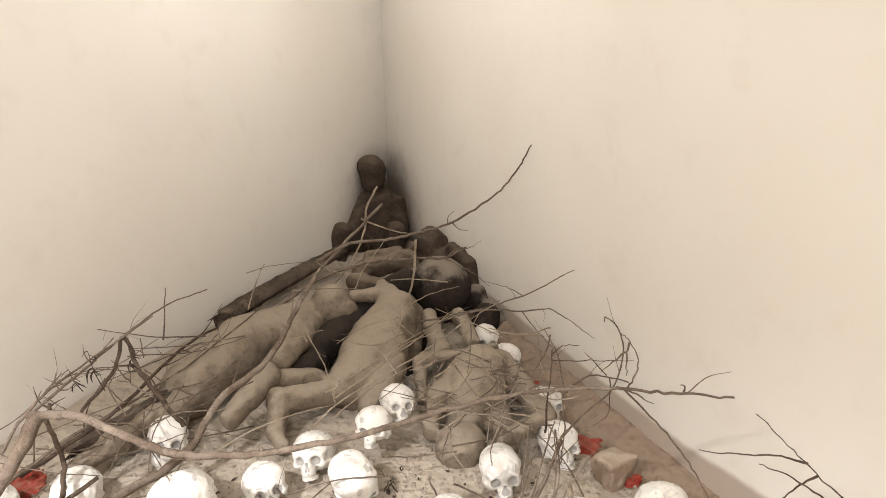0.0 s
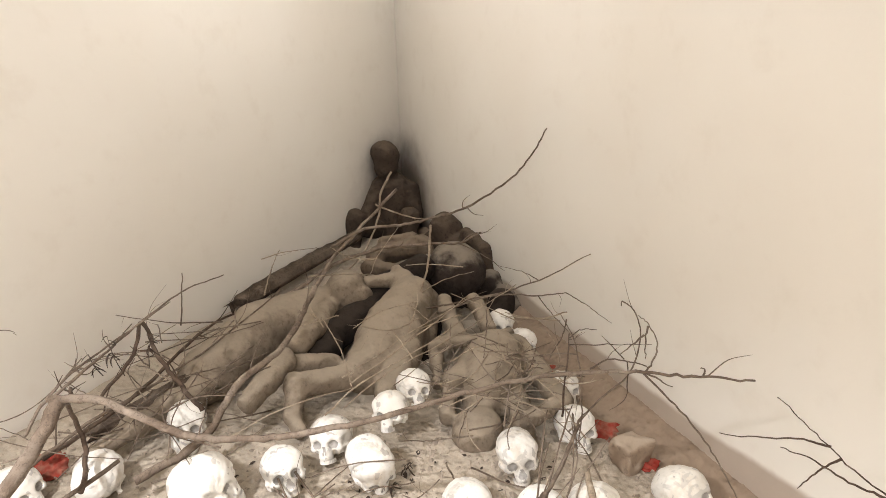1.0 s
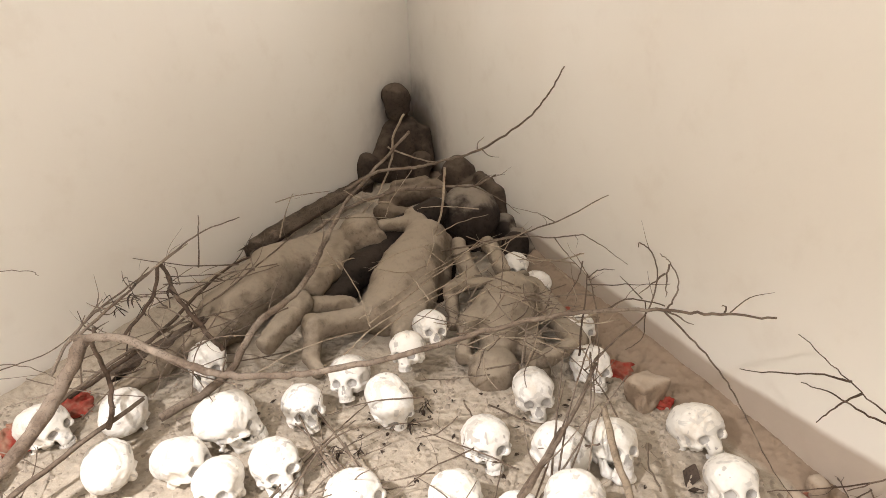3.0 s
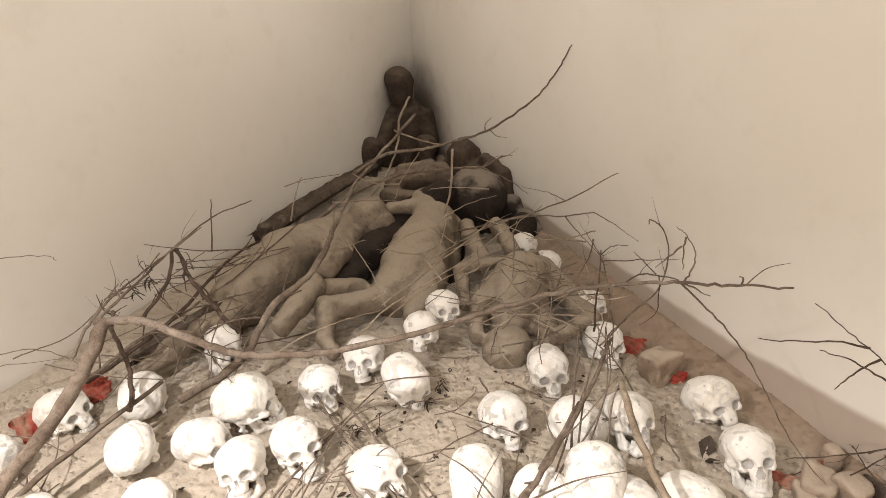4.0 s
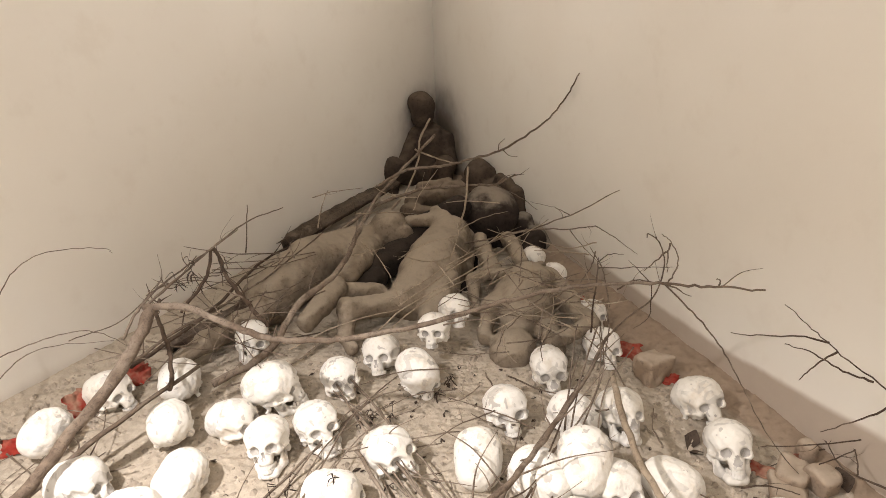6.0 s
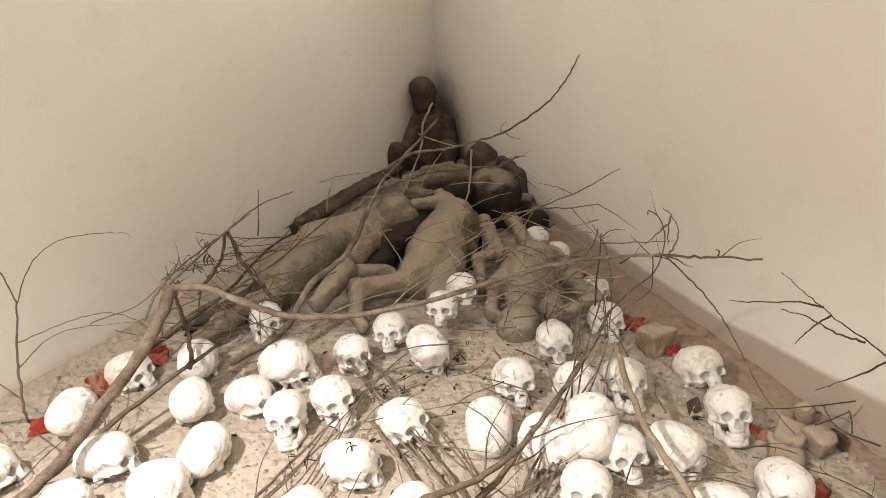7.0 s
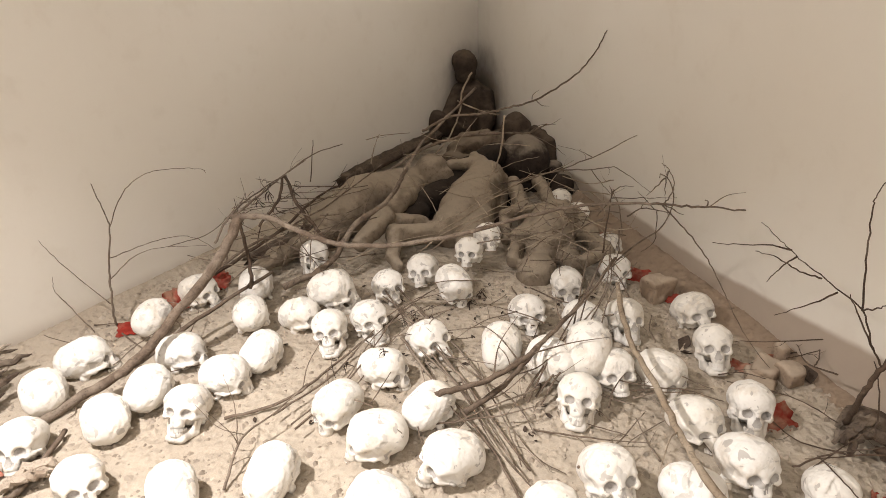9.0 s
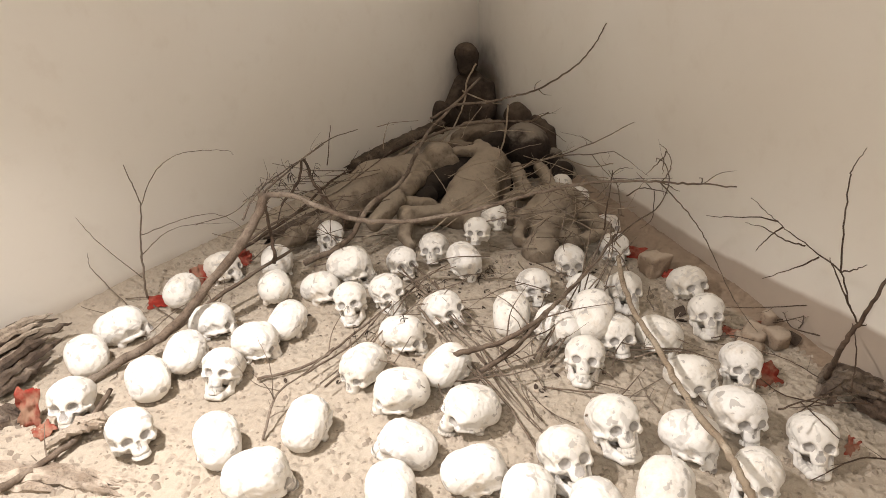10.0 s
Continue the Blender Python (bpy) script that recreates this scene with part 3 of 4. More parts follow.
def tooth_row(z, up, count=12):
    """A horseshoe of small rounded teeth."""
    verts, faces = [], []
    for i in range(count):
        a = radians(-78 + 156 * i / (count - 1))
        c = Vector((0.046 + 0.044 * math.cos(a), 0.0265 * math.sin(a), z))
        out = Vector((math.cos(a), 1.4 * math.sin(a), 0)).normalized()
        along = Vector((-out.y, out.x, 0))
        wide = 0.0036 + 0.0012 * abs(math.sin(a))
        base = len(verts)
        for h, s in ((-0.006, 0.8), (0.002, 1.0), (0.0075, 0.75)):
            for du, dv in ((-1, -1), (1, -1), (1, 1), (-1, 1)):
                verts.append(c + along * du * wide * s + out * dv * 0.0032 * s + Vector((0, 0, -h if up else h)))
        for r in (0, 4):
            faces += [(base + r + k, base + r + (k + 1) % 4, base + r + 4 + (k + 1) % 4, base + r + 4 + k) for k in range(4)]
        faces.append((base + 8, base + 9, base + 10, base + 11))
    return verts, faces


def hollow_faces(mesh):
    """Mid grey in the eye sockets and the nose: the second material of a cranium."""
    mesh.materials.append(SOCKET_GREY)
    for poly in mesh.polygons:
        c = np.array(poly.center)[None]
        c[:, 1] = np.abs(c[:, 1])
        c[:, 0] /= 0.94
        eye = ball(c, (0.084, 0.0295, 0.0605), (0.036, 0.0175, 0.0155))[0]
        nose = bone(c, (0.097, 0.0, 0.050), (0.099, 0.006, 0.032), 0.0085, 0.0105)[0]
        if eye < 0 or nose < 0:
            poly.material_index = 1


CRANIA = []
for variant in range(3):
    v, fcs = sculpt(skull_field(variant), (-0.118, -0.082, -0.012), (0.112, 0.082, 0.160), 0.0034)
    CRANIA.append((shell("cranium", v, fcs, BONE), v))
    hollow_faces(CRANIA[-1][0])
v, fcs = sculpt(jaw_field, (-0.024, -0.070, -0.052), (0.10, 0.070, 0.048), 0.004)
JAW = (shell("lower_jaw", v, fcs, BONE), v)
UPPER_TEETH = shell("upper_teeth", *tooth_row(0.0035, True), BONE, False)
LOWER_TEETH = shell("lower_teeth", *tooth_row(-0.0115, False), BONE, False)


def place_skull(x, y, z, yaw, pitch, roll, size, jaw, variant):
    """A skull whose face turns to yaw (0 is +x), dips by pitch and leans by roll; it lies on the sand unless z is given."""
    mesh, verts = CRANIA[variant]
    turn = (Matrix.Rotation(radians(yaw), 3, "Z") @ Matrix.Rotation(radians(pitch), 3, "Y") @ Matrix.Rotation(radians(roll), 3, "X"))
    pts = np.concatenate([verts, JAW[1]]) if jaw else verts
    low = float((pts @ np.array(turn).T)[:, 2].min()) * size
    mid = turn @ Vector((0.0, 0.0, 0.070)) * size
    rest = (sand_height(x, y) - (0.010 if jaw else 0.012)) if z is None else z
    if abs(yaw) % 360 > 15 and abs((yaw - 90 + 180) % 360 - 180) < 70:
        state = "bleached white plaster skull facing away, crown up, on the sand"
    elif jaw:
        state = "bleached white plaster skull with its lower jaw on the sand"
    elif z is not None:
        state = "small white plaster skull lying among the mud statues"
    else:
        state = "bleached white plaster skull without a jaw on the sand"
    ob = tagged(new("skull"), state, "skull", "skulls on the sand")
    ob.matrix_world = Matrix.Translation((x - mid.x, y - mid.y, rest - low)) @ turn.to_4x4() @ Matrix.Diagonal((size, size, size, 1))
    part("cranium", mesh, ob)
    part("upper_teeth", UPPER_TEETH, ob)
    if jaw:
        part("lower_jaw", JAW[0], ob)
        part("lower_teeth", LOWER_TEETH, ob)
    return ob


place_skull(-1.750, 0.960, None, 132, -5, -5, 1.04, 0, 1)
place_skull(-1.632, 0.692, None, -71, -24, 0, 1.04, 0, 2)
place_skull(-1.324, 0.558, None, -42, -24, 0, 1.04, 0, 0)
place_skull(-1.427, 0.848, None, 128, -5, 0, 1.04, 0, 1)
place_skull(-1.716, 1.168, None, 23, -12, 4, 1.10, 0, 2)
place_skull(-1.350, 1.012, None, 94, 0, -5, 1.04, 0, 0)
place_skull(-1.165, 0.934, None, -84, -30, -5, 1.00, 1, 1)
place_skull(-1.342, 1.242, None, 1, -10, -5, 1.04, 0, 2)
place_skull(-1.593, 1.466, None, 93, 5, -7, 1.04, 0, 0)
place_skull(-1.514, 1.725, None, -16, -15, 6, 1.04, 0, 1)
place_skull(-1.019, 0.559, None, 123, -15, 6, 1.04, 0, 2)
place_skull(-0.807, 0.406, None, 14, -5, 10, 1.10, 0, 0)
place_skull(-1.098, 1.120, None, -3, -2, 3, 1.04, 0, 1)
place_skull(-1.024, 1.289, None, 84, 0, 5, 1.04, 0, 2)
place_skull(-1.165, 1.513, None, 115, 15, -8, 1.04, 0, 0)
place_skull(-1.258, 1.791, None, 109, 5, 4, 1.04, 0, 1)
place_skull(-0.738, 0.667, None, 83, -15, -6, 1.04, 0, 2)
place_skull(-1.062, 2.083, None, -66, -15, -8, 1.00, 1, 0)
place_skull(-0.850, 1.721, None, 3, -10, 4, 1.16, 1, 1)
place_skull(-0.955, 1.565, None, -20, -16, 2, 1.04, 0, 2)
place_skull(-0.790, 1.449, None, -83, -20, 8, 1.00, 1, 0)
place_skull(-0.639, 1.536, None, -56, -20, 8, 1.00, 1, 1)
place_skull(-0.622, 1.834, None, -63, -24, 6, 1.04, 0, 2)
place_skull(-0.487, 2.016, None, -96, -24, 8, 1.04, 0, 0)
place_skull(-0.266, 2.089, 0.09, -96, -20, 2, 0.90, 0, 1)
place_skull(-0.184, 2.200, 0.12, -67, -22, -6, 0.90, 0, 2)
place_skull(-0.308, 1.837, None, -54, 20, 8, 1.04, 0, 0)
place_skull(-0.363, 1.409, None, -42, -26, 12, 1.04, 0, 1)
place_skull(-0.503, 1.213, None, -23, -10, 6, 1.04, 0, 2)
place_skull(-0.625, 0.979, None, -113, 0, 3, 1.04, 0, 0)
place_skull(-0.457, 0.842, None, -152, -5, 0, 1.10, 0, 1)
place_skull(-0.292, 1.008, None, 58, 0, -4, 1.04, 0, 2)
place_skull(-0.392, 0.590, None, 178, -20, -6, 1.04, 0, 0)
place_skull(-0.196, 0.773, None, -145, -14, -6, 1.10, 0, 1)
place_skull(-0.147, 0.503, None, 10, -10, -6, 1.04, 0, 2)
place_skull(-0.400, 0.400, None, 105, -4, 6, 1.04, 0, 0)
place_skull(0.008, 0.418, None, 80, 2, 1, 1.04, 0, 1)
place_skull(0.121, 0.575, None, -71, -36, 6, 1.10, 1, 2)
place_skull(-0.066, 1.388, None, 90, -30, -6, 1.08, 0, 0)
place_skull(0.028, 1.663, None, -76, -20, 5, 1.04, 0, 1)
place_skull(0.119, 1.292, None, 131, 5, 12, 1.12, 0, 2)
place_skull(0.264, 1.318, 0.07, 83, -25, -4, 1.16, 0, 0)
place_skull(0.220, 1.104, None, -97, -30, -1, 1.00, 1, 1)
place_skull(0.206, 1.921, None, -85, -12, 5, 1.04, 0, 2)
place_skull(0.440, 2.078, None, -79, -16, 8, 1.00, 0, 0)
place_skull(0.432, 2.357, None, -73, -18, 8, 0.90, 0, 1)
place_skull(0.434, 1.640, None, -70, -25, -5, 1.00, 1, 2)
place_skull(0.354, 1.269, None, -80, -25, 7, 1.04, 0, 0)
place_skull(0.727, 1.713, None, -71, -26, 8, 1.04, 0, 1)
place_skull(0.751, 1.471, None, -93, -26, 5, 1.00, 1, 2)
place_skull(0.533, 1.284, None, -54, 0, -6, 1.04, 0, 0)
place_skull(0.596, 1.014, None, -63, -18, 8, 1.04, 0, 1)
place_skull(0.794, 1.116, None, -92, -20, -3, 1.00, 1, 2)
place_skull(0.711, 0.840, None, -72, -18, -4, 1.10, 0, 0)
place_skull(0.527, 0.688, None, -39, 0, -8, 1.04, 0, 1)
place_skull(0.910, 0.736, None, -99, -24, 5, 1.00, 1, 2)
place_skull(0.285, 0.732, None, -70, -30, 4, 1.10, 1, 0)
place_skull(0.410, 0.477, None, 68, 3, -8, 1.04, 0, 1)
place_skull(0.683, 0.547, None, -110, -20, -2, 1.00, 1, 2)
place_skull(0.200, 0.384, None, 80, -7, -8, 1.04, 0, 0)
place_skull(0.289, 2.687, 0.05, -80, -15, -6, 0.86, 0, 1)
place_skull(0.261, 1.628, None, 134, 0, 6, 1.04, 0, 0)
place_skull(0.198, 2.878, 0.05, -83, -15, -6, 0.92, 0, 2)


# ---- branches ----
TWIGS = random.Random(11)


def branch(points, r0, r1, material, label, twigs=0, reach=0.25, side=(), knots=0.12):
    """A dry branch through the points, with side shoots as parts: those of side are given as lines, twigs more sprout by themselves."""
    line = spline(points, 7)
    n = len(line)
    for i in range(1, n - 1):
        line[i] = line[i] + Vector([TWIGS.uniform(-1, 1) for _ in range(3)]) * min(0.003, r0 * 0.35) + noise.noise_vector(line[i] * 7.0) * 0.005 + noise.noise_vector(line[i] * 26.0) * 0.0022
    r0, r1 = r0 * 1.1, max(r1, 0.0016)
    radii = [r0 + (r1 - r0) * i / (n - 1) for i in range(n)]
    base = line[0].copy()
    ob = tagged(new("branch", shell("branch", *tube([p - base for p in line], radii, 7, knots, TWIGS), material)), label, "branch", "dry branches on the pile")
    ob.location = base
    for shoot in side:
        s = spline(shoot, 6)
        k = len(s)
        for i in range(1, k):
            s[i] = s[i] + Vector([TWIGS.uniform(-1, 1) for _ in range(3)]) * 0.0025
        rr = [min(max(r1, 0.0022), 0.0029) * (1.1 - 0.7 * i / (k - 1)) for i in range(k)]
        part("shoot", shell("shoot", *tube([p - base for p in s], rr, 5, 0.1, TWIGS), material), ob)
    for _ in range(twigs):
        i = TWIGS.randrange(max(1, n // 6), n - 1)
        p = line[i]
        way = (line[i + 1] - line[i]).normalized()
        out = (way + 1.1 * Vector([TWIGS.gauss(0, 1), TWIGS.gauss(0, 1), TWIGS.gauss(0.2, 0.8)]).normalized()).normalized()
        far = reach * TWIGS.uniform(0.35, 1.0)
        bend = Vector([TWIGS.gauss(0, 1), TWIGS.gauss(0, 1), TWIGS.gauss(0, 1)]).normalized() * far * 0.25
        tip = p + out * far
        tip.z = max(tip.z, sand_height(tip.x, tip.y) + 0.006)
        s = spline([p, p + out * far * 0.45 + bend * 0.6, tip + bend * 0.2], 5)
        for q in s:
            q.z = max(q.z, sand_height(q.x, q.y) + 0.004)
        k = len(s)
        r = min(radii[i] * 0.55, 0.0034)
        part("shoot", shell("shoot", *tube([q - base for q in s], [r * (1 - 0.7 * j / (k - 1)) for j in range(k)], 5, 0.1, TWIGS), material), ob)
    return ob


GREY = "long pale grey-brown dry branch lying across the pile"
THIN = "thin dry brown twig with side shoots"
branch([(-1.177, 1.600, 0.531), (-1.204, 1.470, 0.436), (-1.313, 1.300, 0.291), (-1.448, 1.080, 0.144), (-1.614, 0.969, 0.060), (-1.696, 0.843, 0.040)], 0.020, 0.017, TWIG, "thick grey-brown dry branch leaning from the sand", 3, 0.2)
branch([(-1.206, 1.600, 0.531), (-1.066, 1.580, 0.544), (-0.939, 1.550, 0.516), (-0.759, 1.500, 0.474), (-0.594, 1.500, 0.463), (-0.425, 1.500, 0.483), (-0.225, 1.500, 0.528), (-0.015, 1.500, 0.598), (0.189, 1.520, 0.642), (0.346, 1.530, 0.650), (0.508, 1.530, 0.654), (0.641, 1.500, 0.661), (0.783, 1.480, 0.657)], 0.0128, 0.0028, TWIG, GREY, 4, 0.15, [
    [(0.508, 1.530, 0.654), (0.541, 1.550, 0.688), (0.546, 1.570, 0.730), (0.531, 1.600, 0.763), (0.504, 1.620, 0.781)],
    [(0.508, 1.530, 0.650), (0.577, 1.500, 0.585), (0.651, 1.460, 0.504), (0.713, 1.440, 0.407), (0.764, 1.420, 0.313), (0.840, 1.400, 0.178), (0.962, 1.360, 0.037)],
    [(0.529, 1.600, 0.758), (0.519, 1.580, 0.712), (0.522, 1.570, 0.673)],
    [(0.520, 1.600, 0.729), (0.472, 1.650, 0.638)],
    [(0.516, 1.530, 0.650), (0.579, 1.500, 0.626)],
    [(0.656, 1.500, 0.661), (0.658, 1.500, 0.677), (0.647, 1.500, 0.684)]])
branch([(-0.607, 2.850, 0.548), (-0.446, 2.880, 0.621), (-0.259, 2.900, 0.635), (-0.123, 2.900, 0.668), (0.038, 2.950, 0.704), (0.229, 3.000, 0.810), (0.351, 3.027, 0.940), (0.401, 2.917, 1.076)], 0.0075, 0.0032, TWIG, "slender curved dry branch rising from the pile", 2, 0.12)
branch([(-1.089, 1.720, 0.130), (-0.922, 1.900, 0.167), (-0.823, 2.020, 0.304), (-0.688, 2.200, 0.373), (-0.674, 2.550, 0.378), (-0.658, 2.950, 0.407), (-0.576, 3.200, 0.469), (-0.344, 3.400, 0.676)], 0.015, 0.008, TWIG, "long tan dry branch leaning up against the statues", 5, 0.25)
branch([(-0.373, 3.450, 0.760), (-0.430, 3.420, 0.655), (-0.454, 3.400, 0.510), (-0.531, 3.300, 0.350), (-0.609, 3.200, 0.278)], 0.006, 0.005, TWIG_PALE, "pale peeled twig leaning on the seated statue", 0)
branch([(-0.466, 3.400, 0.593), (-0.332, 3.420, 0.526), (-0.192, 3.420, 0.496)], 0.005, 0.003, TWIG_PALE, "short pale peeled twig on the pile", 1, 0.1)
branch([(-0.142, 3.000, 0.600), (-0.162, 2.950, 0.399), (-0.211, 2.900, 0.269), (-0.319, 2.700, 0.227)], 0.0055, 0.004, TWIG_PALE, "pale peeled forked twig on the pile", 0, 0.1, [[(-0.211, 2.900, 0.269), (-0.074, 2.950, 0.330), (0.069, 3.000, 0.349)]])
branch([(-0.902, 2.900, 0.242), (-0.685, 3.050, 0.351), (-0.449, 3.100, 0.434), (-0.157, 3.100, 0.465), (-0.012, 3.100, 0.467), (0.110, 3.120, 0.517)], 0.011, 0.004, TWIG, GREY, 3, 0.2, [[(-0.012, 3.100, 0.467), (0.126, 3.000, 0.432), (0.216, 2.900, 0.392)]])
branch([(-0.158, 2.750, 0.268), (0.104, 2.650, 0.368), (0.332, 2.500, 0.514), (0.542, 2.480, 0.635)], 0.0042, 0.002, TWIG, THIN, 2, 0.12, [[(0.332, 2.500, 0.514), (0.266, 2.550, 0.532), (0.162, 2.600, 0.543)]])
branch([(-0.104, 2.700, 0.266), (0.151, 2.600, 0.399), (0.327, 2.450, 0.465), (0.433, 2.400, 0.499)], 0.0042, 0.002, TWIG, THIN, 1, 0.1, [[(0.327, 2.450, 0.465), (0.396, 2.350, 0.401), (0.457, 2.300, 0.347)], [(0.433, 2.400, 0.499), (0.524, 2.380, 0.447), (0.617, 2.360, 0.377)]])
branch([(0.348, 1.850, 0.289), (0.364, 1.900, 0.429), (0.376, 1.950, 0.551)], 0.0036, 0.0022, TWIG_DARK, THIN, 1, 0.1, [[(0.379, 1.950, 0.508), (0.501, 1.930, 0.519), (0.638, 1.900, 0.533)], [(0.378, 1.950, 0.534), (0.420, 1.970, 0.555), (0.469, 1.970, 0.556)]])
branch([(0.383, 1.900, 0.195), (0.520, 2.000, 0.274), (0.635, 2.100, 0.310), (0.701, 2.250, 0.378), (0.685, 2.294, 0.468), (0.653, 2.360, 0.477), (0.650, 2.360, 0.457)], 0.0034, 0.002, TWIG, "thin curling dry twig beside the wall", 2, 0.15)
branch([(0.443, 1.900, 0.444), (0.501, 1.880, 0.491), (0.615, 1.850, 0.481)], 0.003, 0.002, TWIG_DARK, THIN, 1, 0.15, [[(0.564, 1.900, 0.472), (0.569, 1.900, 0.333), (0.522, 1.920, 0.264)], [(0.554, 1.900, 0.479), (0.484, 1.950, 0.542)]])
branch([(1.065, 1.045, 0.100), (1.024, 0.930, 0.308), (1.058, 0.940, 0.394), (1.087, 0.950, 0.472), (1.121, 0.960, 0.581)], 0.009, 0.005, TWIG_DARK, "dark dry sapling standing by the wall", 0, 0.1, [
    [(1.058, 0.940, 0.394), (1.015, 0.950, 0.469), (0.970, 0.960, 0.571), (0.940, 1.100, 0.578), (0.886, 1.220, 0.601), (0.869, 1.350, 0.603), (0.838, 1.460, 0.621)],
    [(0.970, 0.960, 0.571), (0.954, 0.980, 0.723), (0.945, 1.000, 0.860), (0.944, 1.000, 0.908), (0.980, 1.020, 0.960)],
    [(0.970, 0.960, 0.571), (1.004, 0.950, 0.586), (1.033, 0.940, 0.612)],
    [(0.882, 1.280, 0.602), (0.824, 1.300, 0.608), (0.742, 1.320, 0.599), (0.651, 1.350, 0.588)],
    [(0.928, 1.140, 0.575), (0.886, 1.200, 0.566), (0.821, 1.250, 0.592), (0.779, 1.300, 0.584)],
    [(0.885, 1.240, 0.598), (0.852, 1.260, 0.548), (0.823, 1.280, 0.480)],
    [(0.944, 1.060, 0.573), (0.870, 1.050, 0.534), (0.779, 1.050, 0.491)],
    [(1.025, 0.950, 0.448), (0.965, 0.970, 0.559), (0.936, 0.980, 0.614)],
    [(1.058, 0.940, 0.394), (1.086, 0.940, 0.391)]])
branch([(-1.773, 1.452, 0.060), (-1.772, 1.460, 0.171), (-1.807, 1.550, 0.302), (-1.824, 1.640, 0.441), (-1.838, 1.660, 0.499), (-1.895, 1.700, 0.632)], 0.005, 0.002, TWIG, "dry twig standing in the sand beside the wall", 0, 0.1, [
    [(-1.824, 1.640, 0.441), (-1.743, 1.660, 0.585), (-1.644, 1.680, 0.672), (-1.538, 1.700, 0.702), (-1.384, 1.720, 0.700), (-1.360, 1.730, 0.678)],
    [(-1.812, 1.570, 0.330), (-1.596, 1.580, 0.410), (-1.449, 1.600, 0.436), (-1.369, 1.620, 0.398), (-1.314, 1.650, 0.313)],
    [(-1.805, 1.520, 0.243), (-1.684, 1.560, 0.345), (-1.546, 1.580, 0.388), (-1.367, 1.620, 0.384)],
    [(-1.779, 1.460, 0.165), (-1.978, 1.500, 0.321), (-2.014, 1.445, 0.470)],
    [(-1.865, 1.420, 0.038), (-2.000, 1.475, 0.139), (-2.015, 1.443, 0.231), (-2.011, 1.451, 0.291)]])
branch([(-0.307, 0.980, 0.148), (-0.236, 1.000, 0.168), (-0.113, 1.050, 0.176), (0.023, 1.150, 0.209), (0.173, 1.380, 0.239), (0.272, 1.550, 0.258), (0.397, 1.800, 0.292)], 0.011, 0.006, TWIG, "crooked brown branch lying over the skulls", 5, 0.3)
branch([(-0.174, 1.012, 0.070), (-0.060, 1.083, 0.120), (0.058, 1.242, 0.170), (0.253, 1.540, 0.240)], 0.011, 0.006, TWIG, "brown forked branch lying over the skulls", 5, 0.3)
branch([(0.388, 1.614, 0.270), (0.387, 1.248, 0.260), (0.451, 0.966, 0.250), (0.488, 0.710, 0.250), (0.543, 0.483, 0.270), (0.570, 0.360, 0.250), (0.605, 0.298, 0.200), (0.657, 0.240, 0.120)], 0.0095, 0.012, TWIG_PALE, "straight brown branch lying over the skulls", 2, 0.2)
branch([(-0.474, 1.401, 0.100), (-0.296, 1.144, 0.090), (-0.173, 0.998, 0.070), (-0.052, 0.831, 0.050), (0.088, 0.531, 0.040)], 0.006, 0.004, TWIG, "thin brown branch lying on the sand", 3, 0.25)
branch([(-0.516, 1.588, 0.120), (-0.317, 1.335, 0.100), (-0.135, 1.079, 0.070), (0.056, 0.782, 0.050)], 0.006, 0.004, TWIG, "thin brown branch lying on the sand", 4, 0.25)
branch([(-1.038, 0.941, 0.030), (-0.836, 1.061, 0.040), (-0.739, 1.231, 0.050), (-0.592, 1.487, 0.080), (-0.462, 1.671, 0.100)], 0.006, 0.003, TWIG, THIN, 6, 0.25)
branch([(-0.893, 0.625, 0.030), (-0.887, 0.773, 0.100), (-0.826, 0.910, 0.100), (-0.764, 1.079, 0.100)], 0.0045, 0.002, TWIG, THIN, 4, 0.2, [[(-0.897, 0.759, 0.080), (-0.927, 0.843, 0.170), (-1.011, 0.951, 0.220)]])
branch([(-1.649, 0.924, 0.050), (-1.481, 1.122, 0.100), (-1.354, 1.414, 0.140), (-1.138, 1.739, 0.200)], 0.012, 0.007, TWIG, "brown branch lying beside the wall", 4, 0.2)
branch([(-1.197, 1.600, 0.539), (-1.165, 1.800, 0.553), (-1.148, 2.050, 0.554), (-1.046, 2.200, 0.611), (-0.918, 2.300, 0.636)], 0.0048, 0.002, TWIG, THIN, 5, 0.15)
branch([(-0.927, 1.950, 0.251), (-1.020, 2.000, 0.333), (-1.105, 2.050, 0.428), (-1.163, 2.080, 0.540), (-1.166, 2.000, 0.456), (-1.193, 1.800, 0.400)], 0.0085, 0.006, TWIG_DARK, "bent brown branch sticking up from the pile", 3, 0.15)
branch([(-1.075, 2.200, 0.468), (-1.054, 2.200, 0.581), (-1.034, 2.200, 0.685)], 0.003, 0.002, TWIG, THIN, 0)
branch([(-1.183, 1.587, 0.200), (-1.244, 1.750, 0.253), (-1.232, 1.700, 0.424), (-1.196, 1.680, 0.518)], 0.0085, 0.006, TWIG_DARK, "dark knotted branch leaning on the pile", 3, 0.12)
branch([(-1.630, 0.318, 0.050), (-1.580, 0.405, 0.050), (-1.530, 0.567, 0.050), (-1.565, 0.808, 0.050)], 0.012, 0.009, TWIG, "crooked grey branch half sunk in the sand", 2, 0.15)
branch([(-1.283, 1.550, 0.432), (-1.267, 1.650, 0.489), (-1.232, 1.750, 0.526), (-1.159, 1.900, 0.564), (-1.048, 2.100, 0.615)], 0.005, 0.002, TWIG, THIN, 5, 0.2)
